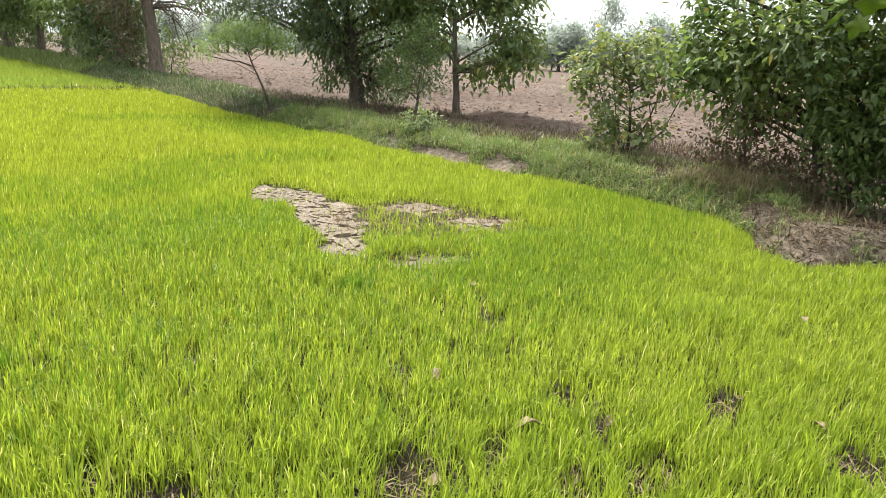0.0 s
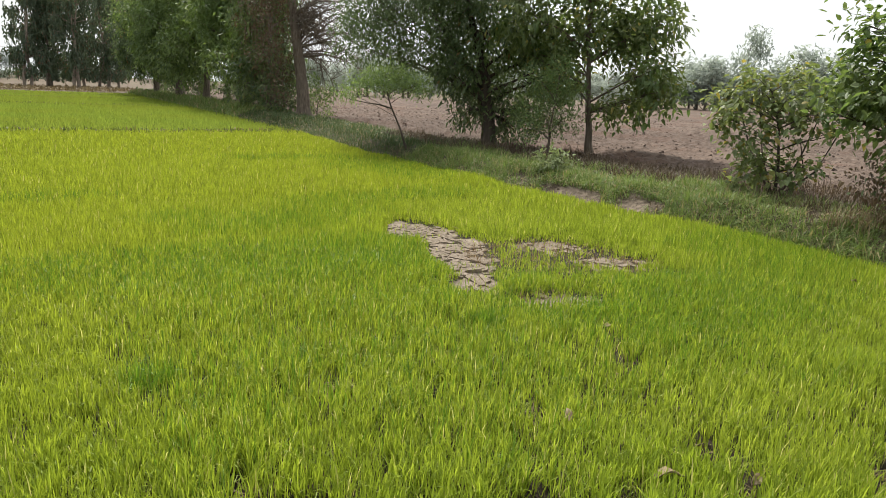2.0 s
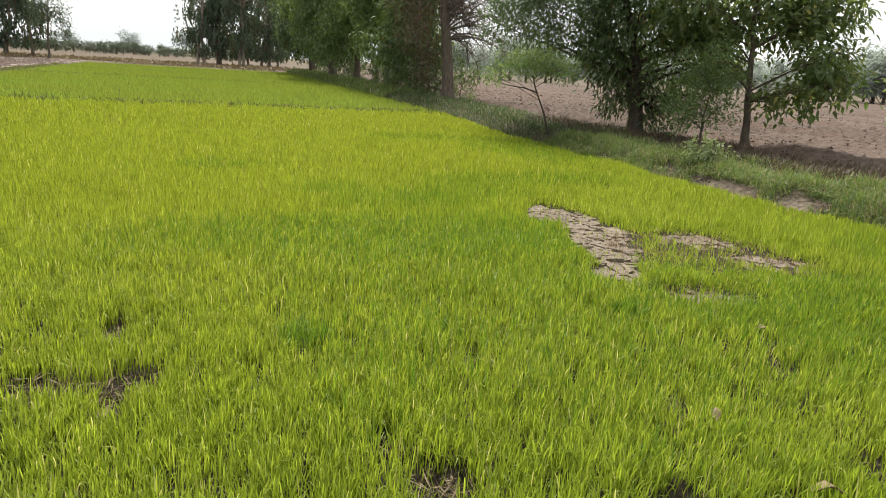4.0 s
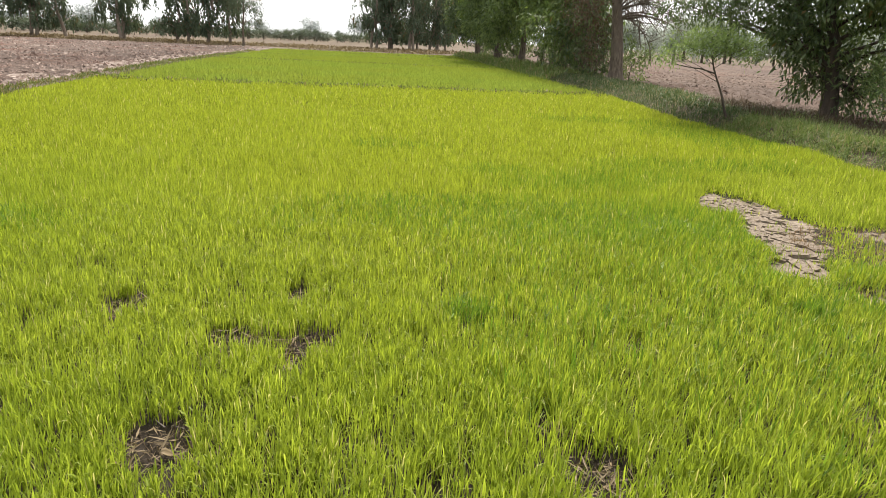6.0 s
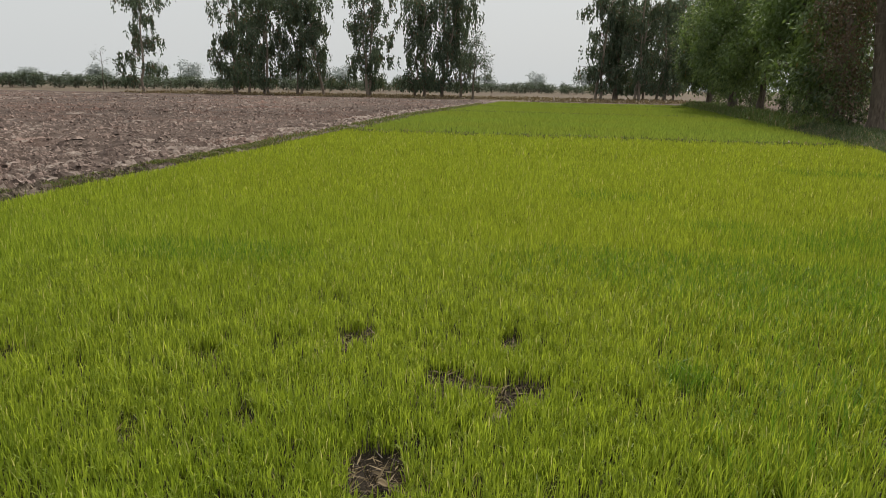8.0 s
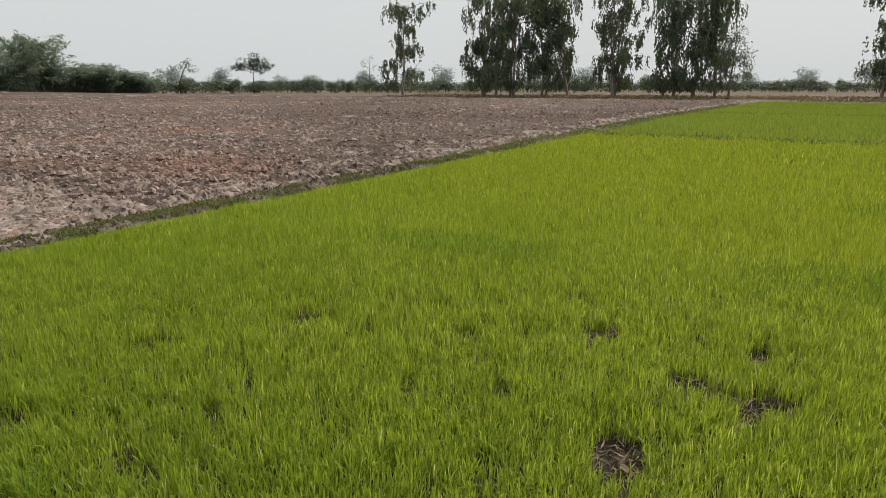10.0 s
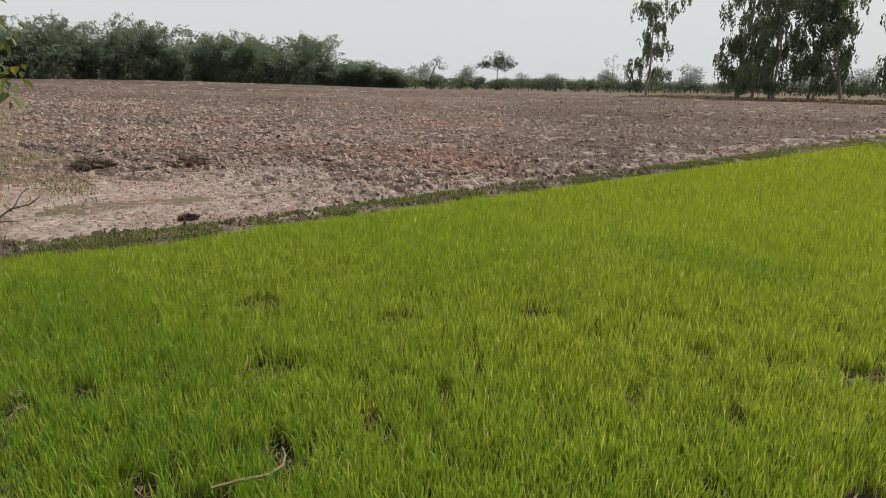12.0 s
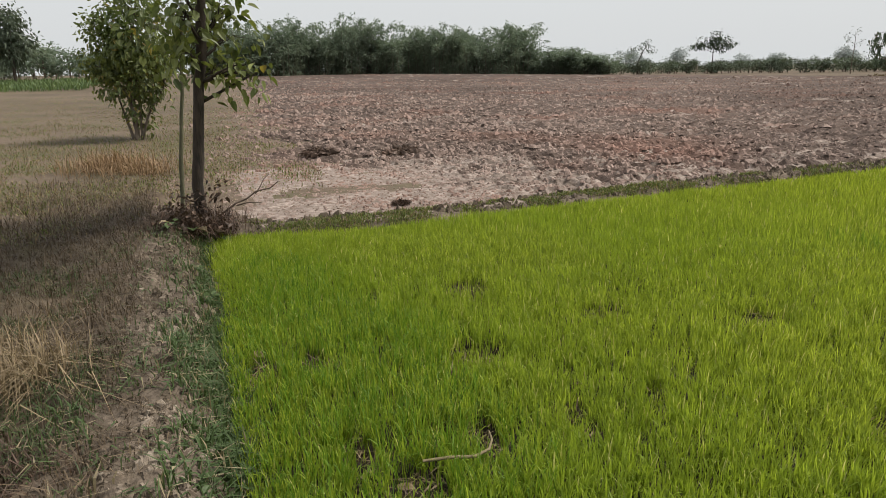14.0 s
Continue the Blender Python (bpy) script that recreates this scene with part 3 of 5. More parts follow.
clods = new("clods", mesh_of("clods", np.concatenate([v1, v2]), [np.concatenate([f1[0], f2[0] + len(v1)]), f1[1], f2[1] + len(v1)], M_CLOD_LIT))
tagged(clods, "dry clods of earth turned up by the plough", "clods", kind="stuff")
n = 15000
cx, cy = 9.8 + 28 * rng.random(n) ** 1.7, rng.uniform(0, 45, n)
keep = cx > right_edge(cy) + 3.5
cx, cy = cx[keep], cy[keep]
sz = np.clip(rng.lognormal(-3.1, 0.45, len(cx)), 0.025, 0.12)
v, f = lumps_of(rng, np.stack([cx, cy, plough_right_z(cx, cy) + sz * 0.1], 1), sz, 0.45)
tagged(new("clods", mesh_of("clods_beyond_hedge", v, f, M_PLOUGH_DIMMED)), "brown clods on the field beyond the hedge", "clods", kind="stuff")

n = 5200
k = rng.random(n)
cx = np.where(k < 0.5, -7.2 + 12.5 * rng.random(n) ** 1.5, 0)
cy = np.where(k < 0.5, rng.normal(-0.66, 0.17, n), rng.uniform(1.6, 16, n))
cy = np.where(k > 0.7, rng.uniform(0.9, 3.2, n), cy)
cx = np.where(k < 0.5, cx, right_edge(cy) + rng.uniform(0.1, 2.4, n))
keep = (cy < NEAR_Y - 0.08) | (k >= 0.5)
cx, cy = cx[keep], cy[keep]
ly = rng.uniform(-0.3, 12, 2200)
cx, cy = np.concatenate([cx, left_edge(ly) - rng.uniform(0.1, 0.9, 2200)]), np.concatenate([cy, ly])
sz = np.clip(rng.lognormal(-4.0, 0.5, len(cx)), 0.008, 0.06) * np.where(cx < -6.9, 2.0, np.where(cy < 0, 1.15, 1.0))
v, f = lumps_of(rng, np.stack([cx, cy, ground_z(cx, cy) + sz * 0.1], 1), sz * 1.2, 0.6)
tagged(new("crumbs", mesh_of("crumbs", v, f, M_BUND)), "dry crumbs of earth on the bunds", "clods", kind="stuff")

n = 5200
cx, cy = -6.6 + 8.0 * rng.random(n) ** 1.5, rng.normal(-0.7, 0.14, n)
ok = (rough2(cx, cy, 1.5, 95) > np.where((cx < -4.1) | (np.abs(cx + 2.35) < 0.45), 0.4, 0.5)) & (cy < NEAR_Y - 0.06)
cx, cy = cx[ok], cy[ok]
sz = np.clip(rng.lognormal(-3.95, 0.5, len(cx)), 0.01, 0.055)
v, f = domes_of(rng, np.stack([cx, cy, ground_z(cx, cy)], 1), sz, 0.4)
tagged(new("crumbs", mesh_of("bund_crust", v, f, M_PLATE)), "pale cracked crust of dried mud on the bund", "clods", kind="stuff")

n = 4200
cx, cy = rng.uniform(-12.0, -7.2, n), rng.uniform(-1.0, 4.6, n)
ok = ((cx < left_edge(cy) - 0.75) | (cy < -0.2)) & (rough2(0.5 * cx + 0.2 * cy, cy, 2.6, 97) > 0.47)
cx, cy = cx[ok], cy[ok]
sz = np.clip(rng.lognormal(-3.4, 0.55, len(cx)), 0.012, 0.1)
v, f = domes_of(rng, np.stack([cx, cy, np.maximum(plough_z(cx, cy), ground_z(cx, cy))], 1), sz, 0.22)
tagged(new("crumbs", mesh_of("silt_crumbs", v, f, M_CLOD_LIT, True)), "brown crumbs and scabs of earth on the pale silt", "clods", kind="stuff")

# ---- rice beds ----
# bare or thin spots in the seedlings
# x, y, half width, reach towards the near side, share of blades that stay
SPOTS = [(-0.72, 2.36, 0.11, 0.15, 0.03), (-0.29, 3.1, 0.05, 0.16, 0.03), (-0.19, 3.22, 0.09, 0.09, 0.1), (-0.62, 3.22, 0.12, 0.07, 0.05), (-0.43, 3.16, 0.1, 0.06, 0.12), (-1.28, 3.7, 0.12, 0.1, 0.06),
         (-0.36, 3.83, 0.06, 0.1, 0.12), (-2.0, 3.18, 0.08, 0.08, 0.35), (-1.42, 2.6, 0.04, 0.08, 0.5), (-1.85, 2.35, 0.05, 0.08, 0.5), (0.78, 2.43, 0.035, 0.1, 0.25), (0.89, 2.08, 0.11, 0.1, 0.1), (1.43, 3.1, 0.05, 0.1, 0.3),
         (1.67, 1.7, 0.1, 0.12, 0.08), (2.18, 2.38, 0.05, 0.08, 0.3), (2.61, 1.74, 0.05, 0.1, 0.12), (3.17, 1.22, 0.07, 0.1, 0.2), (2.51, 1.42, 0.05, 0.07, 0.3), (3.03, 2.55, 0.09, 0.09, 0.4), (3.25, 2.9, 0.05, 0.08, 0.25),
         (2.03, 1.62, 0.06, 0.07, 0.2), (2.1, 1.28, 0.06, 0.06, 0.5), (3.13, 0.63, 0.1, 0.1, 0.2), (2.45, 1.14, 0.07, 0.07, 0.5), (-2.55, 0.11, 0.05, 0.13, 0.12), (-3.57, -0.21, 0.08, 0.08, 0.2),
         (-2.47, 0.67, 0.04, 0.12, 0.15), (-2.2, 0.27, 0.1, 0.08, 0.15), (-2.5, 1.15, 0.05, 0.09, 0.45), (-2.48, 1.6, 0.04, 0.09, 0.45), (-3.57, 2.05, 0.12, 0.08, 0.4), (-3.06, 2.9, 0.19, 0.09, 0.15),
         (-4.38, 1.36, 0.17, 0.09, 0.2), (-3.49, 0.08, 0.09, 0.07, 0.5), (-2.88, 1.33, 0.05, 0.08, 0.55), (-3.3, 0.95, 0.1, 0.06, 0.6)]


def spot_oval(x, y, half, reach, share):
    """The trampled oval whose floor shows at x, y to someone on the bund."""
    d = math.hypot(x, y + 0.1)
    return (x - 0.05 * x / d, y - 0.05 * (y + 0.1) / d, reach + 0.06, 1.15 * half, math.degrees(math.atan2(y + 0.1, x)), share)


HOLES = [spot_oval(*q) for q in SPOTS]
LUSH = [(0.42, 9.5, 0.5, 0.3), (2.3, 6.9, 0.9, 0.35), (4.6, 13.4, 1.3, 0.4), (4.2, 8.2, 1.4, 0.5), (6.1, 11.5, 1.0, 1.6), (1.6, 7.6, 0.5, 0.3), (0.62, 3.42, 0.12, 0.1), (2.65, 3.43, 0.13, 0.12),
        (3.0, 7.4, 0.9, 0.4), (6.6, 4.0, 0.9, 0.8), (-3.2, 5.1, 1.0, 0.35), (1.8, 5.5, 1.9, 0.8), (4.6, 3.2, 1.5, 0.6), (-3.3, 0.1, 1.8, 0.6), (2.6, 4.0, 1.7, 1.7)]


def blades_at(rng, x, y, height, width, kind, stiff=1.15, ground=ground_z, curl=False):
    """Grass blades that rise from the ground and bow over; kind 4: an arching blade, 3: a stem and a tip, 2: one kite, 1: one spike."""
    n = len(x)
    a = rng.uniform(0, 2 * np.pi, n)
    lean = np.minimum(rng.gamma(2.2, 0.16, n) / stiff, 1.6)
    d = np.stack([np.cos(a), np.sin(a), np.zeros(n)], 1)
    d = d + np.array([0.12, -0.05, 0])
    side = unit(np.stack([-np.sin(a + rng.normal(0, 0.9, n)), np.cos(a), np.zeros(n)], 1))
    b = np.stack([x, y, ground(x, y) - 0.01], 1)
    h, w, k = height[:, None], width[:, None], lean[:, None]
    up = np.array([0, 0, 1.0])
    mid = b + (up * (1 - 0.18 * k) + d * 0.35 * k) * h * 0.55
    tip = b + (up * np.maximum(0.25, 1 - 0.5 * k**1.5) + d * k) * h
    if curl:
        k = np.minimum(k, 0.5) * 0.5
        turn = np.where(rng.random(n) < 0.2, rng.uniform(0.8, 2.1, n), rng.gamma(1.5, 0.2, n))[:, None]
        rise = (np.where(rng.random(n) < 0.62, rng.uniform(0.28, 0.55, n), 0.0))[:, None] * h
        b = b + (up + d * k) * rise
        h = h - rise
        mid = b + (up + d * k) * h * 0.64
        tip = mid + (up * np.cos(turn) + d * (k + np.sin(turn))) * h * 0.42
    if kind == 4:
        # a slender blade of three lengths that arches over towards its tip
        k0 = np.minimum(lean, 0.9)[:, None] * 0.42
        bend = np.where(rng.random(n) < 0.14, rng.uniform(0.9, 2.1, n), rng.gamma(2.0, 0.2, n))[:, None]
        p, a0, rows = b, k0, [b]
        for step, share in ((0.42, 0.12), (0.32, 0.38), (0.26, 0.5)):
            a0 = a0 + bend * share
            p = p + (up * np.cos(a0) + unit(d) * np.sin(a0)) * h * step
            rows.append(p)
        v = np.stack([rows[0] - side * w * 0.35, rows[0] + side * w * 0.35, rows[1] + side * w * 0.5, rows[1] - side * w * 0.5, rows[2] + side * w * 0.42, rows[2] - side * w * 0.42, rows[3]], 1).reshape(-1, 3)
        i = np.arange(n)[:, None] * 7
        return v, [i + [0, 1, 2, 3], i + [3, 2, 4, 5], i + [5, 4, 6]]
    if kind == 3:
        v = np.stack([b - side * w * 0.35, b + side * w * 0.35, mid + side * w * 0.5, mid - side * w * 0.5, tip], 1).reshape(-1, 3)
        i = np.arange(n)[:, None] * 5
        return v, [i + [0, 1, 2, 3], i + [3, 2, 4]]
    if kind == 1:
        v = np.stack([b + side * w * 0.5, tip, b - side * w * 0.5], 1).reshape(-1, 3)
        return v, [np.arange(n * 3).reshape(-1, 3)]
    v = np.stack([b, mid + side * w * 0.5, tip, mid - side * w * 0.5], 1).reshape(-1, 3)
    return v, [np.arange(n * 4).reshape(-1, 4)]


def join(lots):
    V, F, at = [], {}, 0
    for v, fs in lots:
        V.append(v)
        for f in fs:
            F.setdefault(f.shape[1], []).append(f + at)
        at += len(v)
    return np.concatenate(V), [np.concatenate(q) for q in F.values()]


def rice_lot(rng, r0, r1, density, width, kind, y0=NEAR_Y, y1=CROSS[0] - 0.16):
    x0, x1 = max(-9.6, -r1), min(9.6, r1)
    n = int((x1 - x0) * (min(y1, r1) - y0) * density)
    m = n // 9 if kind > 2 else n // 5
    k = rng.integers(0, m, n)
    x = rng.uniform(x0, x1, m)[k] + rng.normal(0, 0.013 if kind > 2 else 0.02, n)
    y = rng.uniform(y0, min(y1, r1), m)[k] + rng.normal(0, 0.013 if kind > 2 else 0.02, n)
    r = np.hypot(x, y)
    wob = (rough2(x, y, 1.6, 21) - 0.5) * 0.35
    edge = wob * 0.35 - 0.04 + 0.13 * (value2(x, 0 * x, 2.2, 79) - 0.5)
    ok = (r >= r0) & (r < r1) & (x > left_edge(y) + 0.05) & (x < right_edge(y) + wob) & (y > y0 + edge)
    ok &= rng.random(n) < 0.65 + 0.35 * smooth01((y - y0 - edge) / 0.15)
    gap = 0.2 + 0.35 * value2(x, y, 3.0, 71) + 0.75 * value2(x, y, 15.0, 77)
    ok &= rng.random(n) < gap + (1 - gap) * smooth01((r - 3.5) / 4.0)
    tall = np.ones(n)
    for q in HOLES:
        o = oval(x, y, q) * (0.4 + 1.2 * value2(x, y, 13, 72))
        ok &= (o > 1) | (rng.random(n) < q[5])
        tall = np.where(o < 1.0, tall * 0.6, tall)
    for q in PATCH:
        o = oval(x, y, q) * (0.6 + 0.8 * value2(x, y, 5, 73))
        ok &= (o > 1) | (rng.random(n) < q[5])
        tall = tall * np.where(o < 1.0, 0.62, 0.66 + 0.34 * smooth01((o - 1) / 0.9))
    lush = np.zeros(n, bool)
    for q in LUSH:
        o = ((x - q[0]) / q[2]) ** 2 + ((y - q[1]) / q[3]) ** 2
        o = o * (0.35 + 1.0 * rough2(x, y, 1.6, 75))
        lush |= (o < 1.3) & (rng.random(n) < (0.3 if q[2] > 1.6 and q[0] < 0 else 0.13 if q[3] > 1.6 else 0.2 if q[2] > 0.3 else 0.7) * np.clip(1.5 - o, 0, 1))
    tall = tall * (0.7 + 0.36 * rough2(x, y, 0.8, 74) + 0.26 * value2(x, y, 2.6, 78)) * np.where(lush, 1.2, 1.0)
    rim = np.minimum(np.minimum(y - y0 - edge, right_edge(y) + wob - x), x - left_edge(y))
    tall = tall * (0.7 + 0.3 * smooth01(rim / 0.3))
    x, y, tall, lush = x[ok], y[ok], tall[ok], lush[ok]
    h = np.clip(rng.normal(0.138, 0.022, len(x)), 0.06, 0.25) * tall * (1.08 if kind == 4 else 1.0)
    w = width * rng.uniform(0.7, 1.3, len(x))
    return [blades_at(rng, x[s], y[s], h[s], w[s], kind, curl=True) for s in (~lush, lush)]


rng = np.random.default_rng(11)
lots = [rice_lot(rng, 0, 3.1, 10500, 0.0047, 4), rice_lot(rng, 3.1, 4.6, 8600, 0.005, 3), rice_lot(rng, 4.6, 6.2, 7600, 0.006, 2), rice_lot(rng, 6.2, 9, 4600, 0.0095, 1), rice_lot(rng, 9, 14, 2600, 0.0135, 1), rice_lot(rng, 14, 40, 1000, 0.022, 1)]
v, f = join([q[0] for q in lots])
rice = tagged(new("rice_seedlings", mesh_of("rice_seedlings", v, f, M_RICE)), "dense bright yellow-green young rice seedlings in the paddy", "rice", kind="stuff")
v, f = join([q[1] for q in lots])
tagged(new("rice_seedlings", mesh_of("rice_seedlings_lush", v, f, M_RICE_DEEP)), "taller deep green clumps of young rice", "rice", kind="stuff")
far = []
for a, b, dens, w in ((CROSS[0] + 0.15, CROSS[1] - 0.3, 190, 0.034), (CROSS[1] + 0.3, CROSS[2] - 0.3, 120, 0.05), (CROSS[2] + 0.3, CROSS[3] - 0.3, 100, 0.055), (CROSS[3] + 0.3, CROSS[4] - 0.3, 90, 0.06)):
    n = int(20 * (b - a) * dens)
    x, y = rng.uniform(-10, 10, n), rng.uniform(a, b, n)
    ok = (x > left_edge(y) + 0.3) & (x < right_edge(y) - 0.2)
    x, y = x[ok], y[ok]
    h = np.clip(rng.normal(0.17, 0.03, len(x)), 0.08, 0.26) * (0.85 + 0.3 * rough2(x, y, 0.5, 76))
    far.append(blades_at(rng, x, y, h, w * rng.uniform(0.8, 1.5, len(x)), 1))
v, f = join(far)
tagged(new("rice_seedlings", mesh_of("rice_seedlings_far_beds", v, f, M_RICE_FAR)), "young green rice in the far beds between low bunds", "rice", kind="stuff")


# dead straw that lies in the bare spots
rng = np.random.default_rng(12)
P = []
for q in HOLES:
    n = int(2400 * q[2] * q[3] * 2) + 6
    a, w = rng.uniform(0, 2 * np.pi, n), np.sqrt(rng.random(n)) * 1.15
    P.append(np.stack([q[0] + q[2] * w * np.cos(a), q[1] + q[3] * w * np.sin(a)], 1))
for q in PATCH:
    n = int(420 * q[2] * q[3])
    a, w = rng.uniform(0, 2 * np.pi, n), np.sqrt(rng.random(n))
    P.append(np.stack([q[0] + q[2] * w * np.cos(a), q[1] + q[3] * w * np.sin(a)], 1))
P = np.concatenate(P)
n = len(P)
P = np.c_[P, ground_z(P[:, 0], P[:, 1]) + rng.uniform(0.004, 0.05, n)]
A = unit(rng.normal(0, 1, (n, 3)) * np.array([1, 1, 0.35]))
v, f = kites(P, A, unit(rng.normal(0, 0.5, (n, 3)) + np.array([0, 0, 1.0])), rng.uniform(0.04, 0.13, n), rng.uniform(0.004, 0.009, n))
tagged(new("dead_straw", mesh_of("dead_straw", v, [f], M_STRAW)), "dead brown straw lying in the bare spots", "straw", kind="stuff")
P = []
for q in HOLES:
    n = int(5200 * q[2] * q[3]) + 4
    a, w = rng.uniform(0, 2 * np.pi, n), np.sqrt(rng.random(n)) * 1.1
    P.append(np.stack([q[0] + q[2] * w * np.cos(a), q[1] + q[3] * w * np.sin(a)], 1))
P = np.concatenate(P)
v, f = blades_at(rng, P[:, 0], P[:, 1], rng.uniform(0.03, 0.11, len(P)), rng.uniform(0.004, 0.008, len(P)), 2, 0.5)
tagged(new("dead_straw", mesh_of("dead_seedlings", v, f, M_LITTER)), "withered brown seedlings standing in the bare spots", "straw", kind="stuff")
n = 3000
x, y = rng.uniform(3.2, 5.7, n), rng.uniform(3.8, 7.2, n)
inside = np.zeros(n, bool)
for q in PATCH[5:]:
    inside |= oval(x, y, q) < 1
x, y = x[inside], y[inside]
v, f = blades_at(rng, x, y, rng.uniform(0.05, 0.13, len(x)), rng.uniform(0.004, 0.008, len(x)), 2, 0.6)
tagged(new("dry_grass", mesh_of("dry_grass_patch", v, f, M_RUST)), "sparse browned seedlings on the dried mud", "grass", kind="stuff")

# ---- grass of the bunds ----
def grass(name, seed, spots, height, width, material, label, stiff=0.5, kind=2, dev=0.3):
    rng = np.random.default_rng(seed)
    x, y = spots(rng)
    h = height * np.clip(rng.normal(1, dev, len(x)), 0.35, 2.0) * (0.6 + 0.8 * rough2(x, y, 0.9, seed))
    v, f = blades_at(rng, x, y, h, width * rng.uniform(0.7, 1.4, len(x)), kind, stiff)
    return tagged(new(name, mesh_of(name, v, f, material)), label, "grass", kind="stuff")


def band(edge, d0, d1, y0, y1, density, seed, cut=0.45, scale=0.8):
    """Places in a strip beside an edge, in uneven tufts."""
    def spots(rng):
        n = int(abs(d1 - d0) * (y1 - y0) * density)
        y = rng.uniform(y0, y1, n)
        x = edge(y) + rng.uniform(min(d0, d1), max(d0, d1), n)
        ok = rough2(x, y, scale, seed) + rng.normal(0, 0.06, n) > cut
        for q in BARE:
            ok &= oval(x, y, q) * (0.6 + 0.8 * value2(x, y, 5, 73)) > 1
        return x[ok], y[ok]
    return spots


grass("bund_grass", 31, band(right_edge, 0.1, 2.1, 2.6, 13, 3700, 31, 0.4, 3.0), 0.15, 0.011, M_GRASS, "grey-green grass drooping over the earth bund", 0.35)
# the darker creeping-grass colour paints the shade of the trees on this stretch
grass("bund_grass", 32, band(right_edge, 0.0, 2.4, 13, 30, 900, 32, 0.33, 1.0), 0.15, 0.012, M_CREEP, "long grass on the bund, darker green for the trees' shade")
grass("bund_grass", 33, band(right_edge, -0.1, 2.6, 30, 72, 160, 33, 0.25), 0.3, 0.04, M_GRASS, "rough grass along the far tree row")
grass("dry_grass", 34, band(right_edge, 1.2, 4.7, 2, 17, 1000, 34, 0.4), 0.2, 0.009, M_LITTER, "dry brown grass and litter under the hedge")
def bank_spots(rng):
    n = 9500
    x, y = rng.uniform(6.3, 9.2, n), rng.uniform(0.9, 5.6, n)
    ok = (x > right_edge(y) + 0.1) & (rough2(x, y, 1.6, 38) + rng.normal(0, 0.08, n) > 0.4)
    return x[ok], y[ok]


grass("dry_grass", 38, bank_spots, 0.13, 0.007, M_LITTER, "dead grass and litter on the bare bank", 0.3)
rng = np.random.default_rng(39)
n = 15000
y = np.where(rng.random(n) < 0.5, rng.uniform(0.8, 3.4, n), rng.uniform(3.0, 14.0, n))
x = right_edge(y) + np.where(y < 3.4, rng.uniform(-0.12, 2.4, n), rng.gamma(1.2, 0.5, n))
ok = (rough2(x, y, 1.4, 39) > 0.36) & (x < right_edge(y) + 2.8)
x, y = x[ok], y[ok]
n = len(x)
P = np.stack([x, y, ground_z(x, y) + rng.uniform(0.004, 0.035, n)], 1)
A = unit(rng.normal(0, 1, (n, 3)) * np.array([1, 1, 0.3]))
v, f = kites(P, A, unit(rng.normal(0, 0.5, (n, 3)) + np.array([0, 0, 1.0])), rng.uniform(0.04, 0.15, n), rng.uniform(0.005, 0.018, n))
tagged(new("leaf_litter", mesh_of("leaf_litter", v, [f], M_LITTER)), "brown straw and leaf litter on the bund", "litter", kind="stuff")
grass("bund_grass", 40, band(right_edge, 0.0, 1.6, 0.9, 3.2, 1500, 40, 0.5, 1.8), 0.1, 0.008, M_GRASS, "thin grass on the bare bank", 0.35)
grass("bund_weeds", 35, band(left_edge, -0.62, 0.1, -0.3, 16, 5200, 35, 0.5, 2.3), 0.06, 0.009, M_WEED, "low dark weeds on the bund beside the ploughed field")
grass("bund_weeds", 36, band(left_edge, -0.7, 0.1, 16, 60, 320, 36, 0.4), 0.12, 0.02, M_WEED, "low weeds along the far bund")


def cross_spots(rng):
    y = np.concatenate([rng.normal(c, 0.1, 1700 if k == 0 else 800) for k, c in enumerate(CROSS)])
    return rng.uniform(left_edge(y), right_edge(y)), y


grass("bund_weeds", 37, cross_spots, 0.11, 0.03, M_WEED, "low dark weeds on the cross bunds of the paddy", 0.5)


def verge_spots(rng):
    n = 36000
    x, d = -6.9 + 13.0 * rng.random(n) ** 1.3, rng.gamma(1.6, 0.14, n)
    y = NEAR_Y + 0.08 - d
    ok = (d < 0.85) & (rough2(x, y, 2.6, 41) + rng.normal(0, 0.07, n) > 0.34 + 0.26 * d)
    bare = ((x < -4.3) & (d > 0.2)) | (((x + 2.35) / 0.45) ** 2 + ((y + 0.68) / 0.26) ** 2 < 1) | (np.abs(y + 0.8 + 0.08 * np.sin(2.3 * x)) < 0.07)
    ok &= ~bare | (rng.random(n) < 0.25)
    return x[ok], y[ok]


def near_band(x0, x1, y0, y1, density, seed, cut, scale, fade=0.0):
    def spots(rng):
        n = int((x1 - x0) * (y1 - y0) * density)
        x, y = rng.uniform(x0, x1, n), rng.uniform(y0, y1, n)
        ok = rough2(x, y, scale, seed) + rng.normal(0, 0.05, n) > cut
        if fade:
            ok &= rng.random(n) < smooth01((x - x0) / fade)
            ok &= y - y0 > 0.3 * rng.random(n) + 0.8 * (rough2(x, y, 1.1, seed + 50) - 0.4)
        return x[ok], y[ok]
    return spots


def stubble_spots(rng):
    n = 46000
    r = 7.4 * (60 / 7.4) ** rng.random(n)
    th = rng.uniform(radians(-24), radians(8), n)
    x, y = -r * np.cos(th), r * np.sin(th)
    ok = (y < stubble_line(x) + 3.0 * rng.random(n) ** 3) & (rng.random(n) < np.maximum(smooth01((-x - 8.3) / 4.5), smooth01((-0.3 - y) / 0.6))) & (rough2(x, y, 0.8, 44) + rng.normal(0, 0.1, n) > 0.42)
    return x[ok], y[ok]


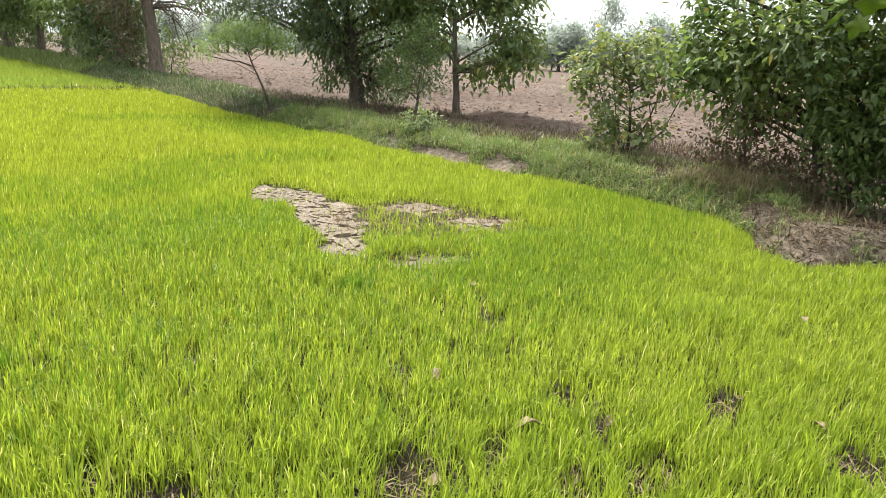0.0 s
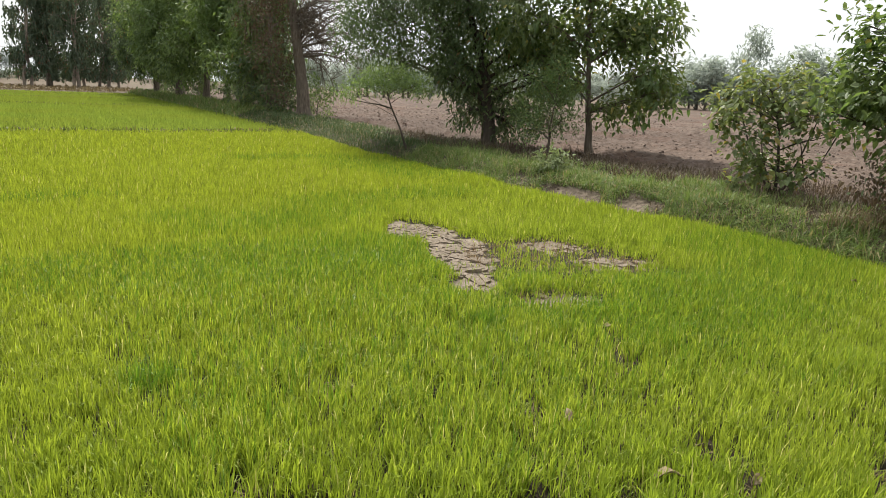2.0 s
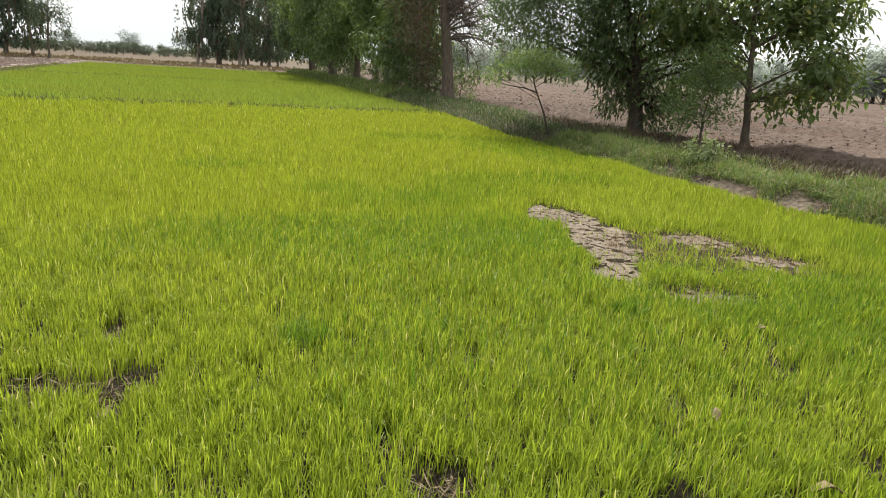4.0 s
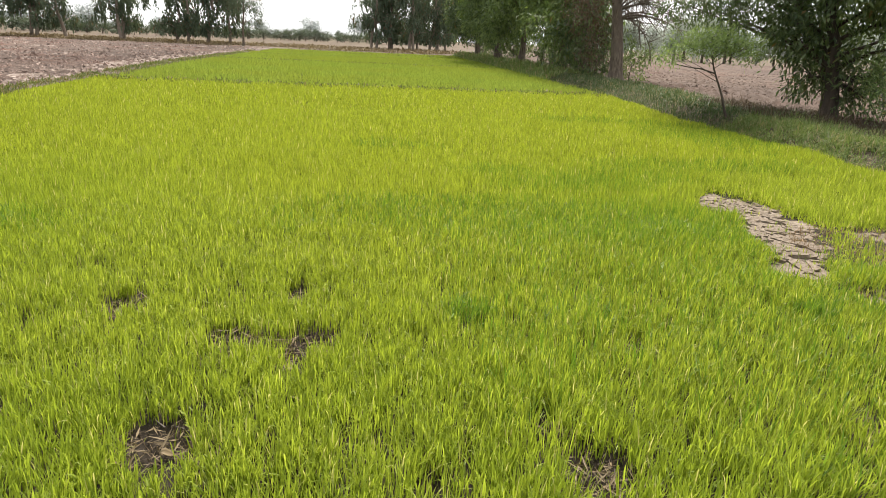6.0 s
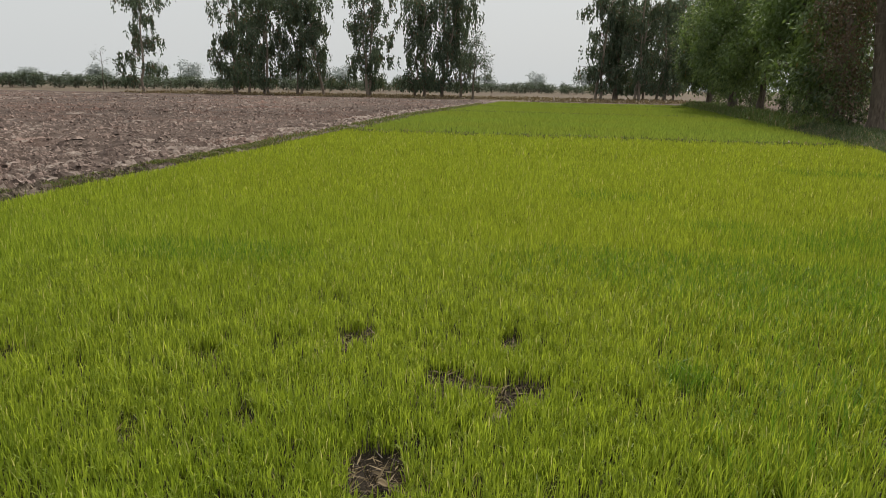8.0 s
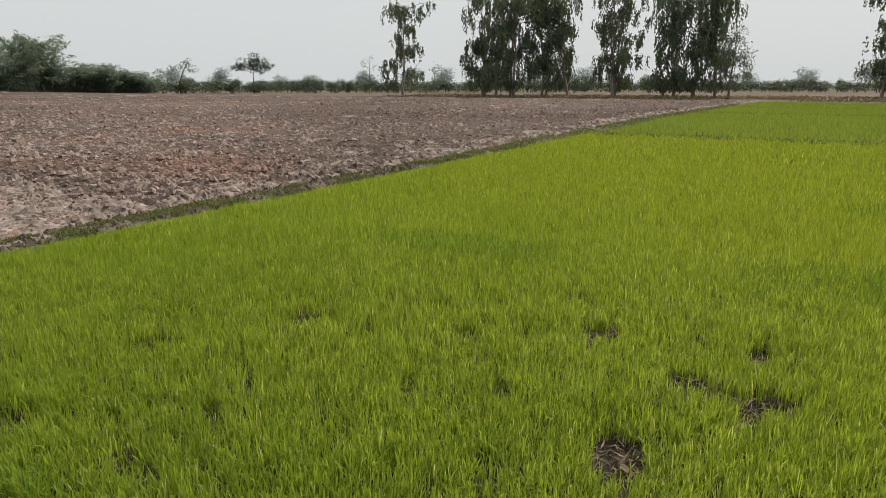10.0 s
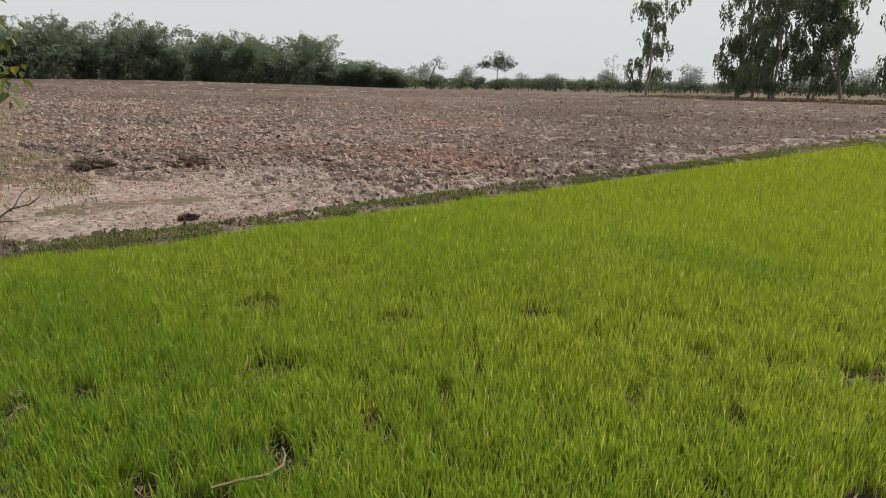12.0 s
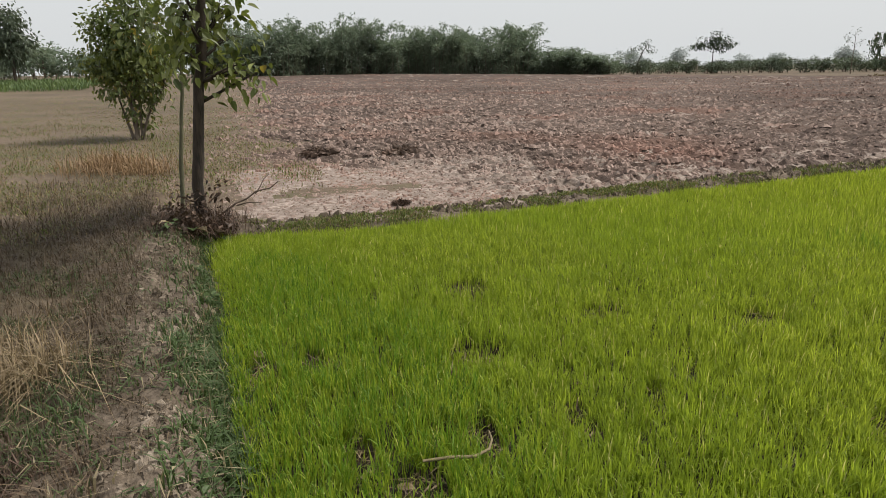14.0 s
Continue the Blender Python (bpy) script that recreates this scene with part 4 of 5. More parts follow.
grass("creeping_grass", 41, verge_spots, 0.09, 0.008, M_CREEP, "low blue-green creeping grass on the dry bund", 0.32, 3)
grass("creeping_grass", 42, near_band(-6.5, 4.5, -2.1, -0.98, 2300, 42, 0.44, 1.9, 0.8), 0.1, 0.006, M_CREEP, "creeping grass and weeds behind the bund", 0.35, 3)
# thick dark litter stands in for dappled shade of the slim tree
grass("dry_grass", 43, near_band(-13.0, 5.0, -2.9, -0.9, 1900, 43, 0.38, 1.6, 6.0), 0.12, 0.006, M_LITTER, "trampled dry grass beside the bund, darkened for tree shade", 0.25, 2, 0.5)
grass("dry_grass", 47, near_band(-7.0, 4.5, -1.15, -0.5, 1500, 47, 0.42, 2.4), 0.07, 0.005, M_LITTER, "flattened dead grass on the bund", 0.2, 2, 0.5)
grass("stubble", 44, stubble_spots, 0.075, 0.012, M_STRAW, "dry cut stubble on the fallow field", 0.35)
grass("stubble_weeds", 45, stubble_spots, 0.085, 0.013, M_WEED, "faded green weeds among the stubble", 0.35)
grass("verge_grass", 46, near_band(-60, 12, 77, 100, 12, 46, 0.4, 0.1), 0.35, 0.12, M_STRAW, "tan dry grass beyond the ploughed field", 0.4)


def tuft(name, base, n, height, spread, width, material, label, seed, stiff=0.5):
    rng = np.random.default_rng(seed)
    x, y = rng.normal(0, spread, n), rng.normal(0, spread, n)
    h = height * rng.uniform(0.5, 1.2, n)
    v, f = blades_at(rng, x, y, h, width * rng.uniform(0.6, 1.3, n), 3, stiff, lambda a, b: 0 * a)
    o = new(name, mesh_of(name, v, f, material))
    o.matrix_basis = pose(base[0], base[1], float(ground_z(base[0], base[1])))
    return tagged(o, label, "grass")


tuft("grass_tuft", (-13.2, -1.75), 900, 0.42, 0.4, 0.012, M_RUST, "rust-brown dry grass tuft on the stubble", 51, 0.4)
tuft("grass_tuft", (-12.4, -1.2), 350, 0.3, 0.3, 0.012, M_RUST, "rust-brown dry grass tuft on the stubble", 52, 0.4)
tuft("grass_tuft", (-3.7, -1.33), 480, 0.36, 0.13, 0.006, M_STRAW, "straw-coloured dry grass tuft beside the bund", 53, 0.35)
tuft("grass_tuft", (-4.4, -1.6), 200, 0.26, 0.12, 0.006, M_STRAW, "straw-coloured dry grass tuft beside the bund", 54, 0.35)
tuft("grass_tuft", (7.95, 3.75), 420, 0.3, 0.2, 0.008, M_STRAW, "dry tan grass tuft at the foot of the hedge", 58, 0.4)
tuft("grass_tuft", (8.05, 3.25), 420, 0.32, 0.2, 0.008, M_STRAW, "dry tan grass tuft at the foot of the hedge", 59, 0.4)
tuft("grass_tuft", (8.0, 2.8), 300, 0.28, 0.18, 0.008, M_LITTER, "dead brown grass tuft at the foot of the hedge", 60, 0.4)
tuft("grass_tuft", (-2.85, -1.3), 900, 0.16, 0.16, 0.006, M_ROOT, "matted dark dead grass beside the bund", 57, 0.3)
tuft("grass_tuft", (-7.25, -0.5), 700, 0.24, 0.2, 0.007, M_ROOT, "dark dry grass at the foot of the thin young tree", 56, 0.4)
tuft("grass_tuft", (-7.05, -0.52), 2800, 0.3, 0.17, 0.008, M_ROOT, "dark dry grass at the foot of the slim tree", 55, 0.4)

# ---- trees of the hedge ----
tree("sapling", (7.44, 13.43, 0.2), [(0, 0, 0), (-0.14, 0.08, 0.51), (-0.33, 0.18, 0.97), (-0.4, 0.22, 1.25), (-0.3, 0.16, 1.55)], 0.025,
     [(-0.45, 0.24, 1.62, 0.42), (-0.86, 0.46, 1.45, 0.38), (-0.04, 0.02, 1.52, 0.4), (-1.17, 0.63, 1.22, 0.26), (-0.35, 0.19, 1.36, 0.3), (0.2, -0.09, 1.36, 0.3)],
     M_FEATHER, M_BARK_DARK, "leaning sapling with a flat feathery light-green crown", "tree", seed=61, clusters=230, per=11, spread=0.1, leaf=(0.1, 0.028),
     shape="kite", droop=0.25, twigs=8, deep=0.5, squash=0.42, extra_stems=[([(-0.3, 0.16, 0.9), (-0.55, 0.3, 0.98), (-0.76, 0.41, 1.0), (-1.17, 0.63, 1.08)], 0.02)])
tree("shade_tree", (10.5, 14.52, 0.18), [(0, 0, 0), (-0.05, 0.04, 0.8), (-0.2, 0.1, 1.8), (-0.5, 0.3, 3.0), (-0.8, 0.5, 4.6)], 0.17,
     [(-0.8, 0.57, 2.24, 1.0), (-0.1, 0.1, 1.45, 0.95), (-0.9, 0.65, 1.6, 0.6), (0.33, -0.23, 0.85, 0.6), (-0.13, 0.09, 2.97, 1.2), (-0.21, 0.15, 4.82, 1.5), (-1.0, 0.7, 4.4, 1.3), (0.9, -0.65, 1.0, 0.55), (1.0, -0.7, 1.8, 0.65), (0.5, -0.35, 0.5, 0.4), (0.6, -0.4, 2.6, 0.6), (-0.5, 0.35, 0.9, 0.45), (1.35, -0.95, 2.5, 0.4)],
     M_DARK, M_BARK_DARK, "dense dark green shade tree with drooping leaves", seed=62, clusters=88, per=10, spread=0.15, leaf=(0.17, 0.06), shape="kite", droop=0.8)
tree("spreading_tree", (10.95, 15.3, 0.18), [(0, 0, 0), (-0.1, 0.1, 0.9), (-0.5, 0.3, 2.0), (-1.3, 0.7, 3.2), (-1.6, 0.8, 4.6)], 0.1,
     [(-2.9, 0.9, 2.8, 0.9), (-2.0, 0.3, 3.05, 1.0), (-3.2, 1.4, 3.4, 0.85), (-1.4, 0.1, 2.3, 0.7), (-2.4, 0.7, 2.1, 0.5), (-1.9, 0.5, 4.4, 1.4), (-3.0, 1.0, 4.4, 1.2), (-0.8, 0.0, 3.4, 0.9), (-3.4, 1.5, 2.5, 0.5)],
     M_SPREAD, M_BARK, "spreading tree with small light green leaves", seed=60, clusters=150, per=10, spread=0.13, leaf=(0.13, 0.045), shape="kite", droop=0.5)
tree("willowy_bush", (10.3, 11.9, 0.2), [(0, 0, 0), (0.0, 0.0, 0.6), (0.05, -0.05, 1.2)], 0.035,
     [(-0.21, 0.18, 1.0, 0.62), (0.07, -0.06, 1.4, 0.45), (-0.39, 0.33, 0.65, 0.45), (0.21, -0.18, 0.8, 0.45), (0.1, -0.1, 1.85, 0.36), (-0.25, 0.22, 1.65, 0.36), (0.3, -0.25, 1.4, 0.3)],
     M_PALE, M_BARK, "pale green bush with small narrow leaves", "bush", seed=63, clusters=230, per=10, spread=0.08, leaf=(0.08, 0.03), shape="kite", droop=-0.2)
tree("broadleaf_tree", (11.88, 12.24, 0.18), [(0, 0, 0), (-0.08, 0.08, 1.2), (-0.17, 0.17, 2.73), (-0.15, 0.15, 4.6)], 0.085,
     [(-0.9, 0.87, 2.69, 0.8), (-0.14, 0.14, 2.99, 1.05), (0.63, -0.61, 2.77, 0.8), (0.97, -0.94, 2.02, 0.6), (1.21, -1.17, 1.45, 0.5), (0.75, -0.72, 1.3, 0.5),
      (0.29, -0.28, 1.0, 0.38), (-0.56, 0.54, 1.93, 0.65), (0.99, -0.95, 3.05, 0.7), (-0.13, 0.12, 4.25, 0.85), (-0.98, 0.94, 4.22, 0.7), (0.71, -0.68, 4.27, 0.7), (-1.25, 1.2, 3.2, 0.8), (-1.5, 1.45, 2.5, 0.55)],
     M_BROAD, M_BARK, "slender tree with large drooping green leaves", seed=64, clusters=112, per=7, spread=0.15, leaf=(0.16, 0.09), droop=0.4, level=1.5)
tree("pale_shrub", (7.75, 8.75, 0.2), [(0, 0, 0), (0, 0, 0.12), (0.02, 0, 0.25)], 0.015,
     [(0.0, 0.0, 0.28, 0.22), (0.14, -0.12, 0.24, 0.2), (-0.14, 0.12, 0.22, 0.2), (0.0, 0.0, 0.14, 0.18)], M_SHRUB, M_STEM, "small pale green shrub on the bund", "shrub", seed=65,
     clusters=560, per=5, spread=0.04, leaf=(0.07, 0.045), droop=0.1, deep=0.2)
tree("broadleaf_bush", (9.2, 5.65, 0.2), [(0, 0, 0), (0.0, 0.0, 0.5), (-0.05, 0.05, 1.0), (-0.1, 0.2, 1.5)], 0.028,
     [(-0.34, 0.56, 1.36, 0.3), (-0.21, 0.34, 1.52, 0.28), (0.0, -0.01, 1.42, 0.36), (-0.27, 0.43, 0.9, 0.3), (-0.04, 0.06, 1.1, 0.3), (0.22, -0.35, 1.22, 0.34), (0.16, -0.26, 1.5, 0.22),
      (-0.11, 0.18, 0.42, 0.28), (0.09, -0.15, 0.36, 0.26), (-0.42, 0.7, 1.15, 0.24), (-0.15, 0.25, 0.55, 0.26), (-0.25, 0.4, 1.72, 0.14), (0.35, -0.6, 1.4, 0.26), (-0.45, 0.75, 1.42, 0.14),
      (0.4, -0.7, 1.05, 0.2), (0.05, -0.1, 1.72, 0.13), (0.2, -0.3, 0.5, 0.2), (-0.3, 0.5, 0.25, 0.2)],
     M_BUSH, M_BARK_DARK, "leafy bush of several stems with broad leaves", "bush", seed=66, clusters=120, per=9, spread=0.08, leaf=(0.1, 0.075), droop=0.12, level=1.8, twigs=6,
     extra_stems=[([(0, 0, 0), (-0.2, 0.3, 0.6), (-0.35, 0.55, 1.4)], 0.02), ([(0, 0, 0), (0.15, -0.2, 0.6), (0.22, -0.35, 1.2)], 0.02), ([(0, 0, 0), (0.1, -0.3, 0.5), (0.0, -0.25, 0.9)], 0.018),
                  ([(0, 0, 0), (0.25, -0.4, 0.45), (0.3, -0.5, 0.75), (0.38, -0.65, 1.2)], 0.018), ([(0, 0, 0), (-0.1, 0.2, 0.6), (-0.2, 0.35, 1.6)], 0.014)])
tree("hedge_tree", (8.75, 2.75, 0.08), [(0, 0, 0), (0.0, 0.1, 0.6), (-0.09, 0.29, 1.33), (-0.2, 0.5, 2.2)], 0.07,
     [(-0.49, 1.54, 1.62, 0.42), (-0.39, 1.23, 1.75, 0.5), (-0.26, 0.81, 1.85, 0.5), (-0.14, 0.43, 1.8, 0.5), (-0.33, 1.05, 1.4, 0.36), (-0.55, 1.75, 1.4, 0.22), (-0.22, 0.7, 1.3, 0.32),
      (-0.05, 0.2, 1.4, 0.45), (0.07, -0.21, 1.25, 0.55), (0.01, -0.03, 2.0, 0.5), (-0.34, 1.08, 2.2, 0.24), (-0.19, 0.59, 2.3, 0.26), (0.0, -0.7, 1.8, 0.55), (-0.45, 1.45, 2.0, 0.26), (-0.3, 0.95, 1.05, 0.25), (-0.05, 0.1, 2.4, 0.36), (-0.3, 0.95, 2.65, 0.3), (-0.12, 0.4, 2.8, 0.34), (0.0, -0.25, 2.6, 0.34), (-0.5, 1.55, 2.35, 0.22), (0.0, -0.7, 2.4, 0.4)],
     M_BROAD, M_BARK_DARK, "broad-leaved tree hanging low over the ditch", seed=67, clusters=135, per=13, spread=0.11, leaf=(0.095, 0.066), droop=0.25, level=1.2, twigs=5)
bank = tree("bank_tree", (7.6, 0.1, 0.1), [(0, 0, 0), (0.0, 0.1, 0.9), (-0.3, 0.3, 1.8), (-0.8, 0.6, 2.6), (-0.7, 0.6, 3.4)], 0.07,
     [(-1.6, 1.3, 2.5, 0.2), (-1.2, 1.0, 2.5, 0.4), (-0.6, 0.6, 2.9, 0.7), (-0.2, -0.3, 3.1, 0.7), (-1.0, 0.2, 3.3, 0.7), (-0.5, 0.4, 3.8, 0.7)],
     M_LEAF_NEW, M_BARK, "young tree with big yellow-green leaves overhanging the bund", seed=70, clusters=60, per=5, spread=0.09, leaf=(0.2, 0.13), droop=0.8, deep=0.2)
t = Tubes()
twig = np.array([(-1.2, 1.0, 2.3), (-1.6, 1.3, 2.2), (-1.85, 1.5, 2.1), (-1.98, 1.66, 1.98)])
t.add(twig, [0.012, 0.009, 0.006, 0.003], 6)
part("twig", t.mesh("twig", M_STEM), bank)
rng = np.random.default_rng(72)
for k, (x, y, z, turn, tilt, size) in enumerate(((-2.03, 1.82, 2.02, 215, -20, 0.2), (-2.02, 1.73, 1.93, 100, -50, 0.19), (-1.98, 1.62, 1.9, 60, -62, 0.2), (-1.97, 1.6, 2.03, 20, -40, 0.21), (-1.96, 1.72, 2.1, 300, -35, 0.18),
                                                 (-1.85, 1.5, 2.12, 350, -45, 0.18), (-1.9, 1.75, 2.15, 120, -20, 0.18), (-1.75, 1.4, 2.15, 40, -50, 0.19))):
    th = np.linspace(-math.pi, math.pi, 21)[:-1]
    r = size * (0.42 + 0.1 * np.cos(5 * th) + 0.1 * np.cos(th)) * rng.uniform(0.94, 1.06, 20)
    ring = np.stack([r * np.cos(th) + 0.4 * size, r * np.sin(th), -0.9 * r**2 + 0.03 * np.abs(np.sin(th)) * size], 1)
    hub = np.array([[0.1 * size, 0, 0], [0.45 * size, 0, -0.012]])
    i = np.arange(20)
    me = mesh_of("leaf", np.concatenate([ring, hub]), [np.stack([i, (i + 1) % 20, np.full(20, 21)], 1)], M_LEAF_NEW, True)
    o = part("leaf", me, bank)
    o.matrix_basis = pose(x, y, z, 0, -tilt, turn)
    sol = o.modifiers.new("thick", "SOLIDIFY")
    sol.thickness = 0.0015
tree("thicket", (8.7, 2.35, 0.0), [(0, 0, 0), (0.0, 0.1, 0.4), (0.0, 0.2, 1.0), (0.0, 0.0, 1.6)], 0.04,
     [(-0.05, 0.15, 0.86, 0.42), (0.0, -0.1, 0.55, 0.42), (-0.04, 0.14, 1.2, 0.4), (0.05, -0.4, 0.7, 0.5), (0.1, -0.5, 1.1, 0.45), (0.05, -0.35, 1.5, 0.4), (0.0, -0.05, 1.6, 0.3), (0.1, -0.7, 1.5, 0.5), (0.0, -0.9, 0.8, 0.5), (-0.1, 0.4, 0.95, 0.3), (-0.1, 0.3, 0.2, 0.25)],
     M_ROW, M_BARK_DARK, "dark dense thicket above the ditch", "bush", seed=68, clusters=230, per=12, spread=0.07, leaf=(0.08, 0.052), droop=0.25, level=1.1)
tree("withered_bush", (8.7, 3.55, 0.15), [(0, 0, 0), (0.0, 0.1, 0.35), (-0.02, 0.15, 0.8)], 0.022,
     [(-0.1, 0.3, 0.66, 0.3), (0.0, 0.0, 0.7, 0.28), (-0.05, 0.15, 0.34, 0.28), (0.05, -0.25, 0.4, 0.3), (0.0, 0.45, 0.35, 0.24), (-0.05, 0.2, 1.0, 0.25), (0.05, -0.2, 0.95, 0.25), (-0.12, 0.45, 1.1, 0.2), (0.1, -0.45, 0.6, 0.25), (-0.15, -0.6, 0.3, 0.28), (-0.2, -0.9, 0.25, 0.28), (-0.1, 0.6, 0.6, 0.2)],
     M_BROWN, M_DEAD, "half withered brown bush under the hedge", "bush", seed=69, clusters=260, per=6, spread=0.08, leaf=(0.06, 0.038), droop=0.6, twigs=26)

# ---- the row of trees along the far beds ----
def random_lobes(rng, height, width, low, n):
    out = []
    for _ in range(n):
        z = rng.uniform(low, height)
        w = width * math.sqrt(max(0.15, 1 - ((z - low) / (height - low) - 0.35) ** 2 * 1.6))
        a, q = rng.uniform(0, 2 * math.pi), w * rng.uniform(0.25, 0.75)
        out.append((q * math.cos(a), q * math.sin(a), z, w * rng.uniform(0.3, 0.48)))
    return out


big = thing("old_tree", (10.3, 27.9, 0.2), "old half-bare tree with a thick grey trunk and brown twigs", "tree")
rng = np.random.default_rng(71)
tb = Tubes()
stem = np.array([(0, 0, 0), (-0.05, 0.02, 1.0), (-0.2, 0.1, 2.6), (-0.36, 0.13, 3.9), (-0.5, 0.2, 5.6), (-0.7, 0.25, 7.8)])
s = np.linspace(0, 5, 22)
fine = np.stack([np.interp(s, np.arange(6), stem[:, k]) for k in range(3)], 1)
rad = np.linspace(0.29, 0.1, 22)
rad[0], rad[1] = 0.37, 0.32
tb.add(fine, rad, 12, 0.08, rng)
for k in range(40):
    a = fine[rng.integers(7, 21) if k < 10 else rng.integers(8, 14)]
    th = rng.uniform(-1.3, 1.5)
    reach = rng.uniform(1.2, 3.4)
    b = a + np.array([reach * math.cos(th), -reach * 0.8 * math.sin(th), rng.uniform(-0.9, 1.7)])
    p = curve(a, b, 0.3, 6, rng, 0.06)
    tb.add(p, np.linspace(0.05, 0.014, 6), 5)
    for _ in range(17):
        c = p[rng.integers(2, 6)]
        d = c + rng.normal(0, 0.55, 3) + (b - a) * 0.2 + np.array([0, 0, -0.15])
        tb.add(curve(c, d, 0.05, 4, rng, 0.04), np.linspace(0.016, 0.005, 4), 3)
part("trunk", tb.mesh("trunk", M_BARK), big)
me, tips = crown_mesh("withered_crown", rng, [(-1.2, 0.44, 2.5, 1.0), (-1.0, 0.37, 1.2, 0.7), (-1.4, 0.5, 3.9, 1.2), (-0.6, 0.6, 5.2, 1.4), (-1.6, 0.8, 5.6, 1.2), (-0.2, 0.2, 7.4, 1.6)], M_BROWN, 80, 9, 0.16, (0.16, 0.06), "kite", 0.7)
part("crown", me, big, "brown withered leaves")

ROW = [(10.2, 33.2, 7.5, 2.0, 1.5, M_ROW), (9.95, 31.4, 6.0, 1.5, 0.5, M_DARK), (10.6, 37.5, 8.5, 2.3, 1.7, M_ROW), (11.3, 42.0, 8.5, 2.5, 1.9, M_ROW), (10.4, 46.6, 9.0, 2.7, 1.3, M_ROW),
       (9.7, 52.0, 9.5, 2.9, 1.2, M_ROW), (11.0, 58.0, 10.0, 3.0, 1.0, M_ROW), (10.2, 65.0, 10.5, 3.0, 1.2, M_DARK), (11.5, 73.0, 11.0, 3.2, 1.2, M_DARK)]
for k, (x, y, h, w, low, mat) in enumerate(ROW):
    rr = np.random.default_rng(80 + k)
    tree("row_tree", (x, y, float(ground_z(x, y))), [(0, 0, 0), (0.05, 0, h * 0.3), (rr.uniform(-0.3, 0.3), rr.uniform(-0.3, 0.3), h * 0.62), (0.0, 0.1, h * 0.9)], 0.1 + 0.012 * h,
         random_lobes(rr, h, 1.25 * w, low + 0.3 * w, 26), mat, M_BARK_PALE if k % 3 == 0 else M_BARK, "leafy roadside tree standing in a row beside the paddy", "tree", "trees in the row",
         seed=90 + k, clusters=42, per=9, spread=0.24, leaf=(0.29, 0.115), shape="kite", droop=0.8, twigs=3, deep=0.2)
for k, (x, y) in enumerate(((10.0, 29.8), (9.9, 31.6), (10.3, 35.4), (10.0, 39.5), (10.9, 44.2), (11.3, 29.0), (11.6, 33.5), (11.2, 37.0), (11.8, 41.0), (10.8, 49.0), (11.0, 52.5), (10.4, 56.0), (11.2, 61.0), (10.8, 66.0), (11.6, 70.0))):
    rr = np.random.default_rng(110 + k)
    tree("undergrowth_bush", (x, y, float(ground_z(x, y))), [(0, 0, 0), (0, 0, 0.4), (0.05, 0, 0.8)], 0.03, random_lobes(rr, 1.3 + 0.5 * (k > 4), 0.8 + 0.5 * (k > 4), 0.35, 6), M_ROW if k % 2 else M_DARK, M_BARK_DARK,
         "low dark bush growing under the row of trees", "bush", "bushes under the row", seed=120 + k, clusters=110, per=7, spread=0.1, leaf=(0.13, 0.06), deep=0.2)

# ---- gum trees beyond the ploughed field ----
def gum_tree(name, base, h, w, seed, stems=2, low=1.6, group="gum trees"):
    rng = np.random.default_rng(seed)
    e = thing(name, base, "tall gum tree with pale trunk and drooping grey-green leaves", "tree", group)
    t = Tubes()
    P = []
    for k in range(stems):
        foot = np.array([rng.normal(0, 0.5) * (stems > 1), rng.normal(0, 0.4) * (stems > 1), 0])
        top = np.array([rng.normal(0, w * 0.35), rng.normal(0, w * 0.3), h * rng.uniform(0.8, 1.0)])
        p = curve(foot, top, 0, 9, rng, 0.12)
        t.add(p, np.linspace(0.2, 0.04, 9), 7)
        for _ in range(24):
            a = p[rng.integers(1, 9)]
            q = w * rng.uniform(0.2, 1.4)
            th = rng.uniform(0, 2 * math.pi)
            b = a + np.array([q * math.cos(th), q * math.sin(th), rng.uniform(0.3, 1.4)])
            c = curve(a, b, 0.3, 5, rng, 0.06)
            t.add(c, np.linspace(0.05, 0.012, 5), 4)
            for _ in range(11):                # hanging strands
                s = c[rng.integers(2, 5)] + rng.normal(0, 0.3, 3)
                drop = rng.uniform(0.5, 1.9)
                z = np.linspace(0, 1, int(8 + drop * 7))[:, None]
                strand = s - np.array([0, 0, 1.0]) * drop * z + rng.normal(0, 0.1, (len(z), 3))
                P.append(strand[strand[:, 2] > low * rng.uniform(0.5, 1.1)])
    P = np.concatenate(P)
    n = len(P)
    A = unit(rng.normal(0, 0.3, (n, 3)) - np.array([0, 0, 1.0]))
    v, f = kites(P, A, unit(rng.normal(0, 1, (n, 3))), 0.4 * rng.uniform(0.6, 1.3, n), 0.17 * rng.uniform(0.7, 1.3, n))
    part("trunk", t.mesh("trunk", M_BARK_PALE), e)
    part("crown", mesh_of("crown", v, [f], M_GUM), e)
    return e


